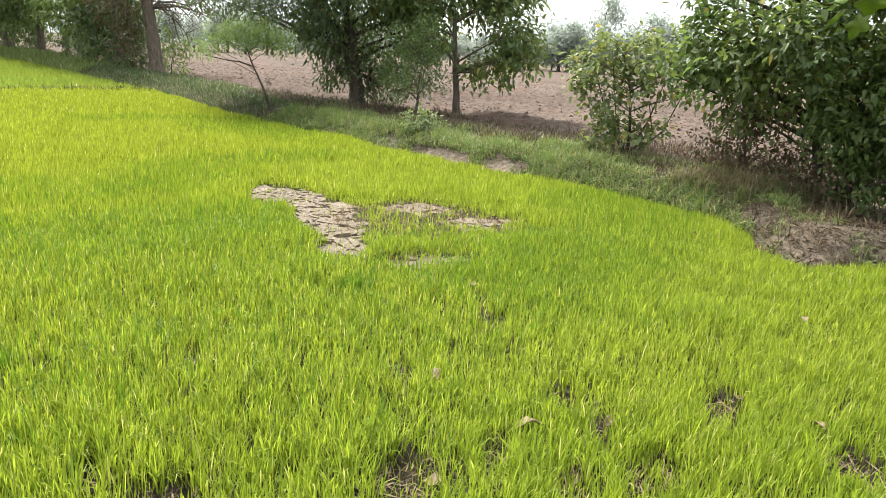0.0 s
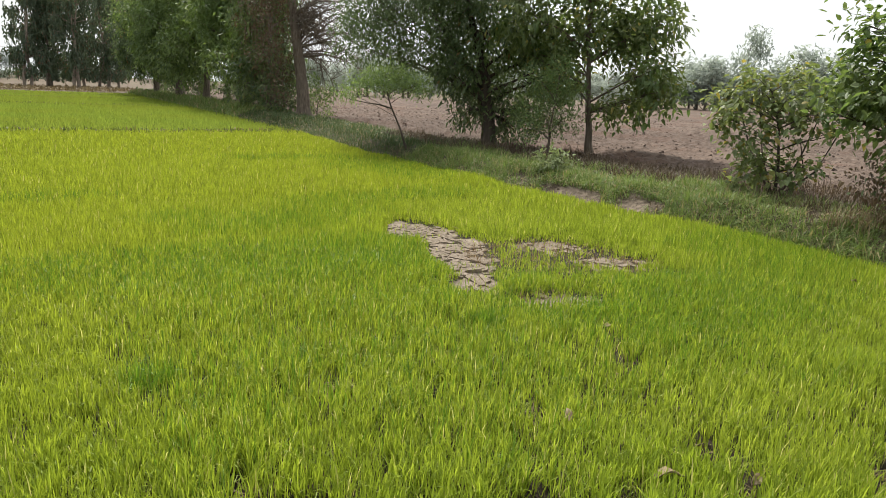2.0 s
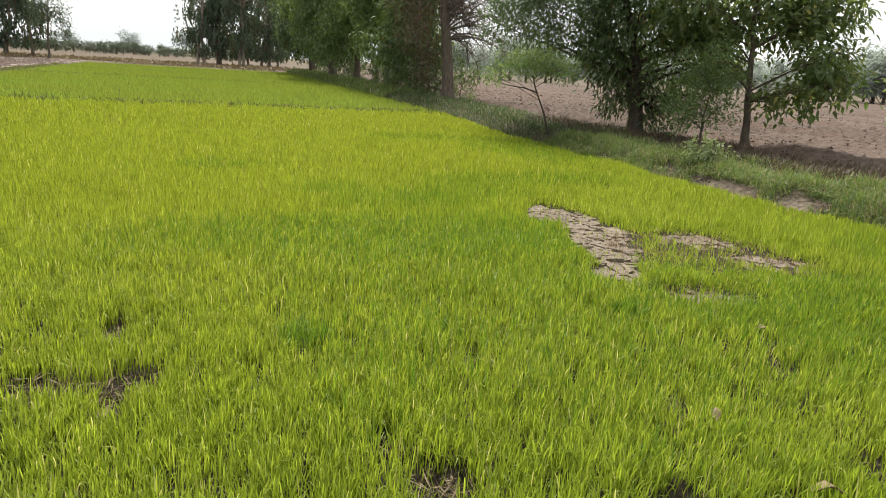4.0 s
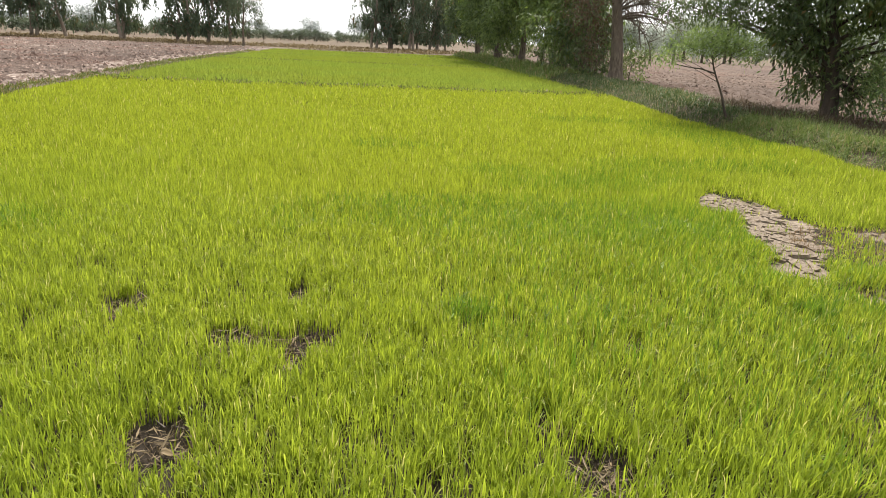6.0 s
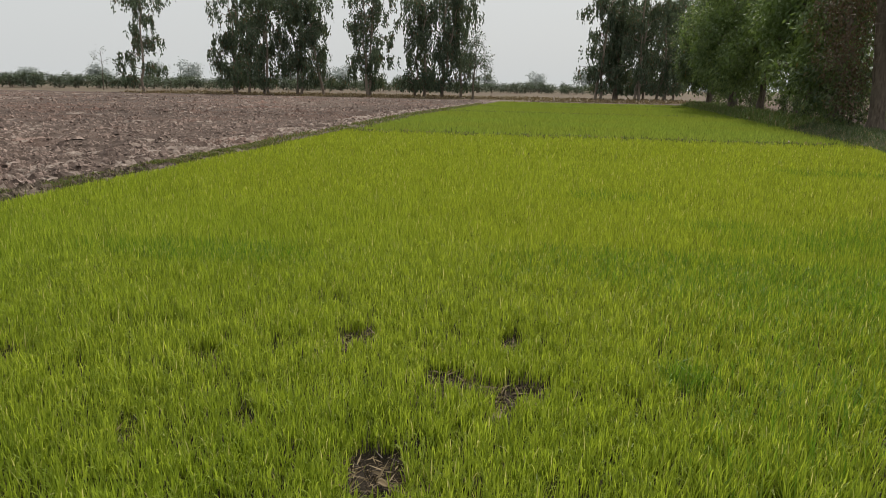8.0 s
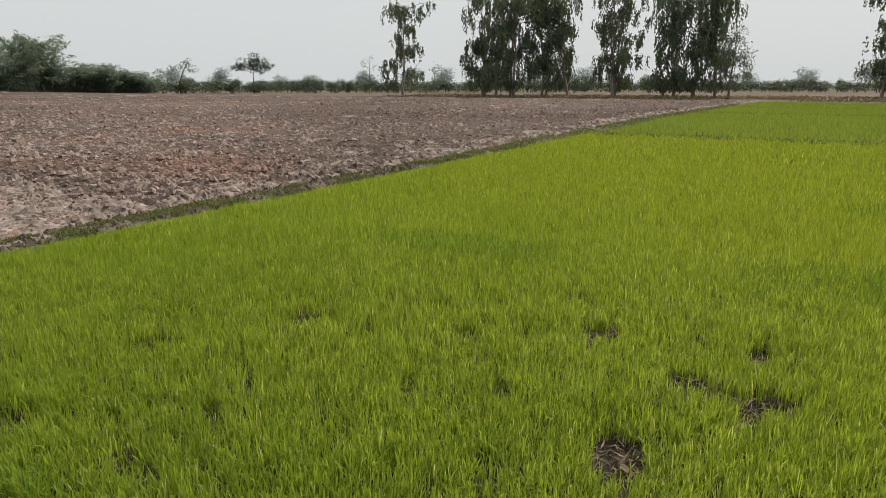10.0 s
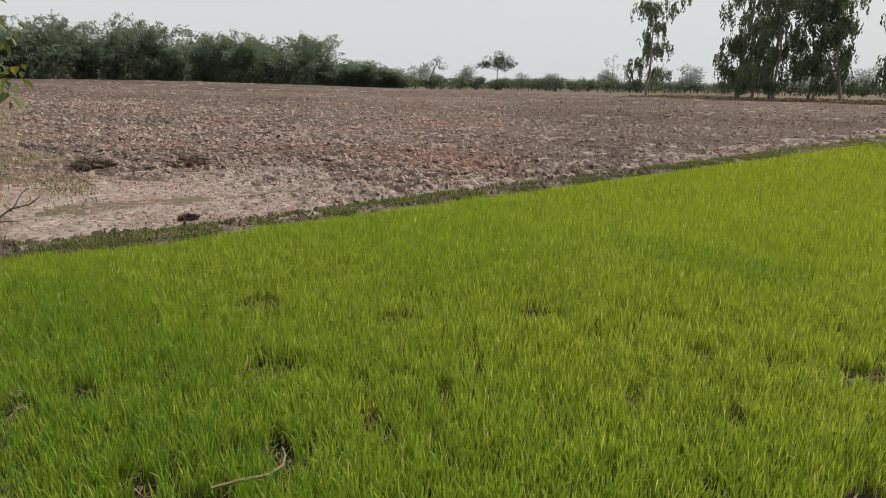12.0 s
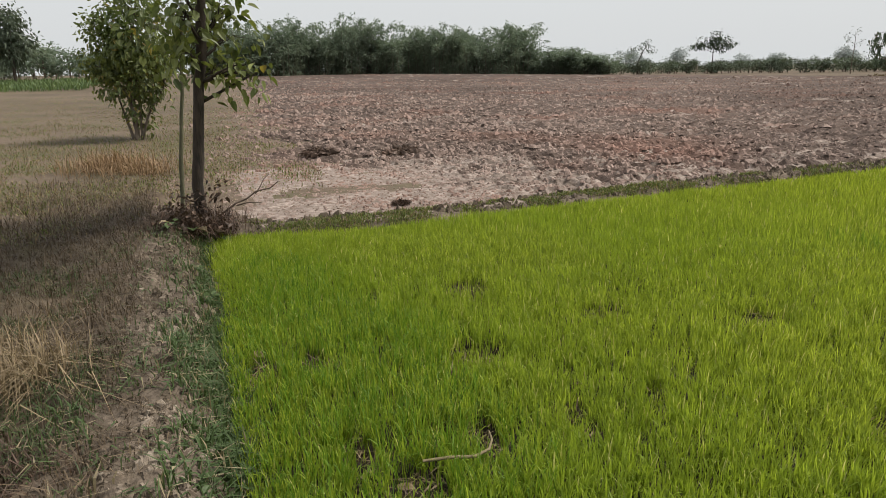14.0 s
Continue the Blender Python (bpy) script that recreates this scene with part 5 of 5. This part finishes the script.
GUMS = [(-57.0, 78.5, 13, 3.2, 1), (-47.0, 84.0, 14, 2.8, 2), (-44.0, 82.0, 13, 2.2, 1), (-40.5, 80.0, 15, 3.0, 2), (-37.0, 83.5, 14, 3.0, 2), (-34.6, 84.5, 12, 2.6, 1), (-28.3, 84.5, 13, 2.8, 2),
        (-22.2, 87.0, 13, 2.2, 2), (-19.2, 86.0, 14, 2.3, 2), (-17.0, 88.0, 12, 2.0, 1), (0.9, 92.5, 14, 2.6, 2), (3.7, 97.0, 14, 2.6, 2), (7.0, 104.0, 15, 3.0, 2), (11.5, 112.0, 15, 3.2, 2), (5.4, 93.5, 15, 2.8, 2), (9.4, 99.0, 15, 3.0, 2)]
for k, (x, y, h, w, st) in enumerate(GUMS):
    gum_tree("gum_tree", (x, y, float(ground_z(x, y))), h, w, 140 + k, st)
rr = np.random.default_rng(160)
tree("field_tree", (-14.6, 83.5, 0), [(0, 0, 0), (0, 0, 2), (0.2, 0, 4), (0.3, 0, 6)], 0.14, [(0.2, 0, 5.5, 1.6), (1.2, -0.3, 4.6, 1.2), (-0.9, 0.3, 4.4, 1.1), (1.5, 0, 3.2, 0.9), (0.2, 0, 7.0, 1.2), (-0.6, 0, 3.0, 0.8)],
     M_GUM, M_BARK, "small dark tree standing beside the gum trees", seed=161, clusters=26, per=8, spread=0.25, leaf=(0.32, 0.12), shape="kite", deep=0.3)

# ---- bamboo, orchard and far trees ----
def bamboo_clump(seed, h):
    rng = np.random.default_rng(seed)
    t = Tubes()
    P, A = [], []
    for _ in range(34):
        a = np.array([*rng.normal(0, 1.2, 2), 0])
        th, q = rng.uniform(0, 2 * math.pi), rng.uniform(1.0, 5.0)
        H = h * rng.uniform(0.5, 1.08)
        s = np.linspace(0, 1, 9)[:, None]
        out = np.array([math.cos(th), math.sin(th), 0])
        p = a + out * q * s**2.6 + np.array([0, 0, H]) * (s - 0.2 * s**5)
        t.add(p, np.linspace(0.05, 0.012, 9), 4)
        m = 140
        u = rng.random(m) ** 0.8
        wide = 0.4 + 0.5 * np.sin(np.pi * np.clip(u * 1.02, 0, 1)) ** 0.8
        c = np.stack([np.interp(u, s[:, 0], p[:, k]) for k in range(3)], 1) + rng.normal(0, 0.6, (m, 3)) * wide[:, None] * np.array([1, 1, 0.6])
        P.append(np.maximum(c, [-99, -99, 0.15]))
        A.append(unit(rng.normal(0, 0.6, (m, 3)) + out * 0.6 - np.array([0, 0, 0.45])))
    P, A = np.concatenate(P), np.concatenate(A)
    n = len(P)
    v, f = kites(P, A, unit(rng.normal(0, 0.6, (n, 3)) + np.array([0, 0, 1.0])), 0.74 * rng.uniform(0.5, 1.3, n), 0.19 * rng.uniform(0.7, 1.3, n))
    return t.mesh("cane", M_BARK), mesh_of("foliage", v, [f], M_BAMBOO_HAZE)


rng = np.random.default_rng(170)
kinds = [bamboo_clump(171 + k, 11.5) for k in range(4)]
for k in range(30):
    a = k / 29
    th = math.atan2(0.02 + 0.53 * a, -(0.999 - 0.16 * a))
    d = 128 + rng.uniform(-5, 6) + 14 * a
    x, y = d * math.cos(th), d * math.sin(th)
    e = thing("bamboo_clump", (x, y, float(ground_z(x, y)) - 0.05), "tall feathery clump of green bamboo behind the field", "bamboo", "bamboo grove")
    k2 = kinds[k % 4]
    part("cane", k2[0], e)
    part("foliage", k2[1], e)
    sc = rng.uniform(0.6, 1.12) * (1.0 if a < 0.82 else 0.55)
    e.matrix_basis = Matrix.LocRotScale((x, y, float(ground_z(x, y))), Euler((0, 0, rng.uniform(0, 6.28))), (1.05, 1.05, sc))


def round_tree(seed, h, w, low, mat, leaf, clusters=16):
    rng = np.random.default_rng(seed)
    t = Tubes()
    stem = np.array([(0, 0, 0), (0.05, 0, h * 0.3), (0.0, 0.1, h * 0.7)])
    t.add(stem, [0.025 * h, 0.018 * h, 0.008 * h], 6)
    lobes = random_lobes(rng, h - 0.3 * w, w, low + 0.35 * w, 9)
    me, tips = crown_mesh("crown", rng, lobes, mat, clusters, 8, leaf * 0.6, (leaf, leaf * 0.45), "kite", 0.4)
    limbs(t, rng, stem, lobes, tips, 0.02 * h, 1, 4)
    return t.mesh("trunk", M_BARK), me


def plant(name, kind, x, y, z, turn, scale, label, category, group):
    e = thing(name, (x, y, z), label, category, group)
    part("trunk", kind[0], e)
    part("crown", kind[1], e)
    e.matrix_basis = Matrix.LocRotScale((x, y, z), Euler((0, 0, turn)), scale)
    return e


rng = np.random.default_rng(180)
orchard = [round_tree(181 + k, 3.6, 2.1, 0.2, M_ORCHARD_HAZE, 0.45, 9) for k in range(4)]
for k in range(190):
    th = radians(146.5 - 63.0 * k / 189 + rng.uniform(-0.3, 0.3))
    d = (150 + 35 * smooth01((k - 25) / 153)) + rng.uniform(-6, 6)
    x, y = d * math.cos(th), d * math.sin(th)
    plant("orchard_tree", orchard[k % 4], x, y, float(ground_z(x, y)), rng.uniform(0, 6), Vector((1.15, 1.15, rng.uniform(0.62, 0.85))), "low dark orchard tree in a long distant row", "tree", "orchard row")
farkinds = [round_tree(191 + k, 10, 4.5, 0.6, M_FAR_HAZE, 0.95, 5.0) for k in range(4)]
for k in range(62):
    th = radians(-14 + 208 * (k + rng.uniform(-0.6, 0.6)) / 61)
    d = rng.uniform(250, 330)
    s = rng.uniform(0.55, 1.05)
    plant("distant_tree", farkinds[k % 4], d * math.cos(th), d * math.sin(th), 0.0, rng.uniform(0, 6), Vector((s * 1.5, s * 1.5, s)), "tree far across the plain with haze-greyed leaves", "tree", "distant trees")

# single trees on the plain
tree("field_tree", (-112.0, 100.5, float(ground_z(-112, 100.5))), [(0, 0, 0), (0.1, 0, 2.2), (0, 0.1, 4.5)], 0.16, [(0, 0, 6.0, 1.3), (-1.7, -1.7, 5.8, 1.1), (1.6, 1.7, 6.0, 1.1), (0.4, 0.3, 7.0, 1.1), (-2.6, -2.6, 5.4, 0.7), (2.5, 2.6, 5.5, 0.7), (0.9, 0.8, 5.0, 0.7)],
     M_DARK_FAR, M_BARK_DARK, "dark spreading tree alone before the orchard", seed=201, clusters=18, per=8, spread=0.3, leaf=(0.45, 0.22), deep=0.3)
tree("field_tree", (-117.5, 86.5, float(ground_z(-117.5, 86.5))), [(0, 0, 0), (0.1, 0, 2.6), (0.8, 0.8, 5.0), (1.3, 1.4, 6.4)], 0.12, [(1.2, 1.3, 5.6, 0.9), (-0.8, -0.9, 5.0, 0.7), (0.2, 0.2, 5.2, 0.7), (1.9, 2.0, 4.8, 0.6)],
     M_ORCHARD_HAZE, M_BARK_DARK, "ragged young tree rising above the orchard", seed=202, clusters=18, per=6, spread=0.25, leaf=(0.5, 0.16), shape="kite", deep=0.1)
tree("field_tree", (-79.5, 99.0, 0.0), [(0, 0, 0), (0.05, 0, 3.0), (0, 0.1, 6.2)], 0.07, [(0, 0, 6.0, 0.8), (0.8, 0.7, 4.9, 0.7), (-0.9, -0.7, 5.2, 0.7), (0.2, 0.2, 4.0, 0.6)],
     M_ORCHARD_HAZE, M_BARK, "thin sparse young tree at the field end", seed=203, clusters=10, per=5, spread=0.25, leaf=(0.4, 0.14), shape="kite", deep=0.1)
tree("field_tree", (-97.0, -19.5, float(ground_z(-97, -19.5))), [(0, 0, 0), (0.1, 0, 3), (0, 0.2, 6)], 0.22, [(0, 0, 6.0, 2.0), (0, 1.4, 5.0, 1.5), (0, -1.4, 5.2, 1.5), (0, 0.6, 7.8, 1.5), (0, -0.5, 3.6, 1.5)],
     M_ORCHARD_HAZE, M_BARK_DARK, "dark leafy tree beyond the fallow field", seed=204, clusters=16, per=8, spread=0.35, leaf=(0.5, 0.25), deep=0.4)
far_right = [round_tree(211 + k, 9, 3.4, 0.3, M_MID_HAZE, 0.62, 15) for k in range(3)]
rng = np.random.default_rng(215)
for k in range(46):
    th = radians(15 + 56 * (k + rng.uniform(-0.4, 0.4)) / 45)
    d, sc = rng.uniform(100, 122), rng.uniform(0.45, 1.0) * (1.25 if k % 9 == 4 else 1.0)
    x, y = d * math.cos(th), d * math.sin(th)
    plant("boundary_tree", far_right[k % 3], x, y, float(ground_z(x, y)), k * 1.3, Vector((sc * 1.15, sc * 1.15, sc)), "tree at the far side of the brown field, paled for haze", "tree", "trees beyond the hedge field")

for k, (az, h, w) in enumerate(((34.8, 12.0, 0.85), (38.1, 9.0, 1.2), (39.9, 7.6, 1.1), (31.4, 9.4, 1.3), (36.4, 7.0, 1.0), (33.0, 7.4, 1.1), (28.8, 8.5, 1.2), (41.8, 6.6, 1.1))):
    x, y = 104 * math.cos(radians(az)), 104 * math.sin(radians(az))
    plant("boundary_tree", far_right[k % 3], x, y, float(ground_z(x, y)), k * 2.1, Vector((w, w, h / 9.0)), "tall tree at the far side of the brown field, paled for haze", "tree", "trees beyond the hedge field")

# trees and brush behind the fallow field
edge_kinds = [round_tree(241 + k, 6.0, 2.6, 0.2, M_BAMBOO_HAZE, 0.7, 9) for k in range(3)]
rng = np.random.default_rng(245)
for k in range(18):
    th = radians(181.2 + 13.0 * (k + rng.uniform(-0.4, 0.4)) / 17)
    d, sc = rng.uniform(165, 185), rng.uniform(0.8, 1.25)
    x, y = d * math.cos(th), d * math.sin(th)
    plant("distant_tree", edge_kinds[k % 3], x, y, float(ground_z(x, y)), k * 1.7, Vector((1.3 * sc, 1.3 * sc, sc)), "haze-greyed tree behind the fallow field", "tree", "trees behind the fallow field")
tree("brush_pile", (-100.0, -19.5, float(ground_z(-100, -19.5))), [(0, 0, 0), (0, 0.3, 0.3), (0, 0.6, 0.7)], 0.05,
     [(0.0, y, 0.5, 0.7) for y in (-6.0, -4.5, -3.0, -1.5, 0.0, 1.5, 3.0, 4.5)], M_BROWN, M_DEAD, "low dark pile of cut brush on the fallow field", "brush", seed=246, clusters=26, per=8, spread=0.3, leaf=(0.35, 0.08), shape="kite", deep=0.2)

# fodder strip and furrow far beyond the stubble
rng = np.random.default_rng(220)
n = 6000
x, y = rng.uniform(-104, -72, n), rng.uniform(-40, -9.5, n)
v, f = blades_at(rng, x, y, 0.8 * rng.uniform(0.6, 1.2, n), 0.16 * rng.uniform(0.7, 1.3, n), 2, 0.8)
tagged(new("fodder_crop", mesh_of("fodder_crop", v, f, M_CROP)), "strip of green fodder crop beyond the stubble", "crop", kind="stuff")

# ---- the slim tree at the corner of the paddy ----
tree("slim_tree", (-7.1, -0.43, 0.06), [(0, 0, 0), (0.02, 0.03, 0.6), (0.0, 0.1, 1.2), (0.0, 0.22, 2.1), (0.1, 0.28, 4.0)], 0.062,
     [(0.0, 0.04, 1.8, 0.3), (0.0, 0.4, 1.9, 0.27), (0.0, 0.58, 1.66, 0.2), (0.0, 0.3, 1.62, 0.2), (0.05, 0.02, 2.1, 0.32), (0.0, 0.68, 1.58, 0.12), (0.0, 0.42, 2.15, 0.28),
      # high lobes added out of view, placed to shade the trunk and ground
      (0.1, 0.3, 3.0, 0.6), (0.9, 0.2, 3.2, 0.5), (2.3, -0.6, 3.0, 0.5), (0.9, -0.6, 3.1, 0.5), (1.7, 0.0, 3.2, 0.45), (1.7, 0.5, 3.9, 0.55), (1.3, -0.7, 3.0, 0.4), (0.3, 1.2, 3.4, 0.4), (1.5, 1.2, 4.0, 0.4)],
     M_YOUNG, M_BARK_SLIM_SHADED, "slim brown-barked tree with broad leaves at the paddy corner", seed=231, clusters=100, per=5, spread=0.08, leaf=(0.1, 0.07), droop=0.7, twigs=6, top_r=0.65)
tree("young_stem", (-7.85, -0.6, 0.06), [(0, 0, 0), (0.0, 0.04, 0.6), (0.0, 0.1, 1.14), (0.0, 0.23, 2.28)], 0.026,
     [(0.0, 0.0, 1.85, 0.22), (0.0, -0.12, 2.1, 0.28), (0.0, 0.25, 2.3, 0.3)], M_YOUNG, M_STEM, "thin green-barked young tree beside the slim one", seed=232,
     clusters=110, per=4, spread=0.06, leaf=(0.1, 0.08), droop=0.7, top_r=0.6)
tree("leafy_bush", (-19.1, -1.68, 0.0), [(0, 0, 0), (0.0, -0.03, 0.5), (0.0, -0.07, 0.95), (0, 0.1, 2.2)], 0.07,
     [(0.02, -0.24, 2.48, 0.75), (-0.02, 0.38, 2.55, 0.75), (0.01, -0.08, 1.83, 0.65), (-0.03, 0.4, 1.75, 0.6), (0.04, -0.55, 1.97, 0.5), (-0.05, 0.8, 2.09, 0.5), (0.02, -0.31, 2.85, 0.5),
      (-0.02, 0.39, 3.4, 0.7), (0.02, -0.22, 1.32, 0.4), (0.0, 0.15, 1.1, 0.36), (0.0, 0.55, 1.35, 0.4), (0.0, -0.5, 1.45, 0.38), (0.0, 0.05, 0.75, 0.24), (0.0, 0.3, 0.35, 0.2), (0.0, -0.75, 1.85, 0.3)],
     M_YOUNG, M_BARK, "bushy tree of several stems on the stubble edge", seed=233, clusters=120, per=8, spread=0.11, leaf=(0.12, 0.075), droop=0.6,
     extra_stems=[([(0.05, 0.1, 0), (0, 0.3, 0.6), (0, 0.75, 1.3), (0, 0.85, 1.9)], 0.04), ([(0, -0.1, 0), (0, -0.25, 0.7), (0, -0.4, 1.4)], 0.04), ([(0, 0.1, 0), (0, 0.12, 0.8), (0, 0.2, 1.6)], 0.035)])

tree("scrub", (-6.85, -0.3, 0.04), [(0, 0, 0), (0, 0, 0.12), (0.02, 0, 0.3)], 0.012, [(-0.1, -0.15, 0.24, 0.26), (0.1, -0.35, 0.16, 0.2), (-0.3, -0.25, 0.18, 0.24), (0.0, 0.0, 0.2, 0.18), (0.05, 0.15, 0.14, 0.12), (-0.4, -0.3, 0.22, 0.22), (-0.3, 0.1, 0.4, 0.14), (0.0, -0.5, 0.14, 0.16)], M_ROOT, M_DEAD,
     "dark dead scrub at the foot of the slim tree", "weed", seed=234, clusters=300, per=5, spread=0.04, leaf=(0.06, 0.04), deep=0.2)

# ---- small things ----
def dead_branch():
    e = thing("dead_branch", (-7.3, -0.3, float(ground_z(-7.3, -0.3)) + 0.02), "bare dead branch lying by the tree foot", "branch")
    rng = np.random.default_rng(241)
    t = Tubes()
    t.add(curve((0, -0.1, 0.0), (0.02, 0.7, 0.42), 0.02, 8, rng, 0.012), np.linspace(0.015, 0.006, 8), 6)
    t.add(curve((0, 0.25, 0.19), (0.1, 0.5, 0.22), 0.02, 4, rng, 0.01), np.linspace(0.009, 0.003, 4), 5)
    t.add(curve((0.01, 0.45, 0.3), (-0.05, 0.62, 0.5), 0.02, 4, rng, 0.01), np.linspace(0.008, 0.003, 4), 5)
    part("wood", t.mesh("wood", M_DEAD), e)


dead_branch()


def dry_leaf(x, y, z, size, turn, seed, label="dry curled pale brown leaf among the rice"):
    rng = np.random.default_rng(seed)
    nx, ny = 7, 5
    u, w = np.meshgrid(np.linspace(0, 1, nx), np.linspace(-1, 1, ny))
    half = np.sin(np.pi * np.clip(u, 0.02, 0.99) ** 0.8) * 0.26
    zz = 0.18 * np.abs(w) ** 1.5 * half * 3 + 0.12 * np.sin(u * 4 + seed) + rng.normal(0, 0.015, u.shape)
    v = np.stack([u - 0.5, w * half, zz], -1).reshape(-1, 3) * size
    i, j = np.meshgrid(np.arange(nx - 1), np.arange(ny - 1))
    a = (j * nx + i).ravel()
    f = np.stack([a, a + 1, a + nx + 1, a + nx], 1)
    o = new("dry_leaf", mesh_of("dry_leaf", v, [f], M_STRAW, True))
    sol = o.modifiers.new("thick", "SOLIDIFY")
    sol.thickness = 0.002
    o.matrix_basis = pose(x, y, z, rng.uniform(-25, 25), rng.uniform(-20, 20), turn)
    return tagged(o, label, "leaf", "fallen leaves")


for k, (x, y, z, s, a) in enumerate(((2.2, 2.15, 0.12, 0.11, 60), (2.23, 1.6, 0.1, 0.19, -30), (3.25, 0.84, 0.1, 0.15, 60), (3.3, 1.2, 0.06, 0.14, 10), (1.72, 1.62, 0.05, 0.2, 40), (2.02, 1.72, 0.06, 0.1, 80),
                                     (3.3, 3.0, 0.1, 0.1, 20), (4.6, 1.37, 0.1, 0.11, 20), (6.0, 2.85, 0.12, 0.1, 0), (-0.66, 2.27, 0.03, 0.09, 20), (-0.3, 2.9, 0.05, 0.12, 70), (-3.7, -0.2, 0.08, 0.12, 30),
                                     (-2.25, 0.22, 0.03, 0.12, 50), (2.6, 1.45, 0.06, 0.12, 0), (2.62, 1.1, 0.06, 0.13, 70), (2.62, 1.75, 0.05, 0.1, 10))):
    dry_leaf(x, y, z, s * 0.68, a, 300 + k)
t = Tubes()
rng = np.random.default_rng(320)
path = np.array([(-2.27, 0.3, 0.12), (-2.24, 0.4, 0.13), (-2.2, 0.5, 0.135), (-2.22, 0.57, 0.14), (-2.3, 0.62, 0.13), (-2.4, 0.65, 0.11), (-2.47, 0.67, 0.03)])
t.add(path, [0.006, 0.0075, 0.007, 0.006, 0.005, 0.004, 0.003], 6)
o = tagged(new("dry_stalk", t.mesh("dry_stalk", M_STALK)), "bent dry stalk lying in the rice", "stalk")


def heap(x, y, w, seed):
    rng = np.random.default_rng(seed)
    n = 900
    a, q = rng.uniform(0, 2 * np.pi, n), np.sqrt(rng.random(n))
    p = np.stack([0.5 * w * q * np.cos(a) * 0.55, 0.5 * w * q * np.sin(a), 0.11 * w * 2 * (1 - q**2) * rng.random(n)], 1)
    v, f = kites(p, unit(rng.normal(0, 1, (n, 3)) * np.array([1, 1, 0.25])), unit(rng.normal(0, 1, (n, 3))), rng.uniform(0.08, 0.22, n) * min(1, 1.6 * w), rng.uniform(0.008, 0.02, n))
    v2, f2 = boxes_of(rng, p[:60] * np.array([0.9, 0.9, 0.6]), rng.uniform(0.08, 0.2, 60) * min(1, 1.3 * w), 0.7)
    e = thing("root_heap", (x, y, float(ground_z(x, y)) + (0.1 if w > 0.4 else 0.03)), "dark heap of roots and earth on the field", "heap", "heaps on the field")
    part("roots", mesh_of("roots", v, [f], M_ROOT), e)
    part("earth", mesh_of("earth", v2, [f2], M_PLOUGH_DARK), e)


heap(-12.85, 1.88, 0.62, 331)
heap(-12.3, 3.35, 0.72, 332)
heap(-7.85, 1.95, 0.2, 333)

def broad_weed(x, y, seed, size):
    """A low weed with a few broad leaves."""
    rng = np.random.default_rng(seed)
    n = 6
    a = rng.uniform(0, 2 * np.pi, n)
    p = np.stack([0.3 * size * np.cos(a), 0.3 * size * np.sin(a), rng.uniform(0.4, 1.0, n) * size], 1)
    t = Tubes()
    for q in p:
        t.add(curve((0, 0, 0), q, 0.01, 4, rng), np.linspace(0.003, 0.0015, 4), 4)
    v, f = broads(p, unit(np.stack([np.cos(a), np.sin(a), rng.uniform(-0.2, 0.3, n)], 1)), np.tile([0, 0, 1.0], (n, 1)), size * rng.uniform(0.7, 1.2, n), size * rng.uniform(0.6, 0.9, n))
    e = thing("broad_leaved_weed", (x, y, float(ground_z(x, y))), "low weed with pale broad leaves on the bund edge", "weed", "weeds on the bund")
    part("stem", t.mesh("stem", M_STEM), e)
    part("leaves", mesh_of("leaves", v, [f], M_CREEP), e)


for k, (x, y, q) in enumerate(((-2.45, -0.5, 0.06), (-2.78, -0.55, 0.045), (-2.5, -0.62, 0.04), (-3.55, -0.45, 0.04), (-4.9, -0.42, 0.07), (-1.9, -0.55, 0.05), (-5.6, -0.5, 0.05), (-6.75, -0.5, 0.16), (-6.7, -0.3, 0.14), (-6.72, -0.68, 0.12))):
    broad_weed(x, y, 350 + k, q)

# ---- dried mud plates of the bare patch ----
rng = np.random.default_rng(340)
patch = thing("bare_patch", (3.8, 5.5, 0.0), "bare patch of pale dried mud plates in the rice", "mud")
for q, n in ((PATCH[0], 44), (PATCH[1], 50), (PATCH[2], 58), (PATCH[3], 46), (PATCH[4], 24), (PATCH[6], 14), (PATCH[7], 16), (PATCH[8], 14), (PATCH[9], 10)):
    for _ in range(n):
        a, rr = rng.uniform(0, 2 * math.pi), math.sqrt(rng.random()) * 0.95
        u, w, tr = q[2] * rr * math.cos(a), q[3] * rr * math.sin(a), radians(q[4])
        x, y = q[0] + u * math.cos(tr) - w * math.sin(tr), q[1] + u * math.sin(tr) + w * math.cos(tr)
        k = rng.integers(5, 8)
        th = np.sort(rng.uniform(0, 2 * np.pi, k))
        rad = rng.uniform(0.04, 0.1) * rng.uniform(0.75, 1.15, k)
        top = np.stack([rad * np.cos(th), rad * np.sin(th), rng.normal(0.011, 0.004, k)], 1)
        low = top * np.array([0.92, 0.92, 0]) - np.array([0, 0, 0.02])
        i = np.arange(k)
        sides = np.stack([i, (i + 1) % k, (i + 1) % k + k, i + k], 1)[:, ::-1]
        me = mesh_of("mud_plate", np.concatenate([top, low]), [i[None, :], sides], M_PLATE)
        o = part("mud_plate", me, patch)
        o.matrix_basis = pose(x - 3.8, y - 5.5, float(ground_z(x, y)), rng.normal(0, 4), rng.normal(0, 4), 0)
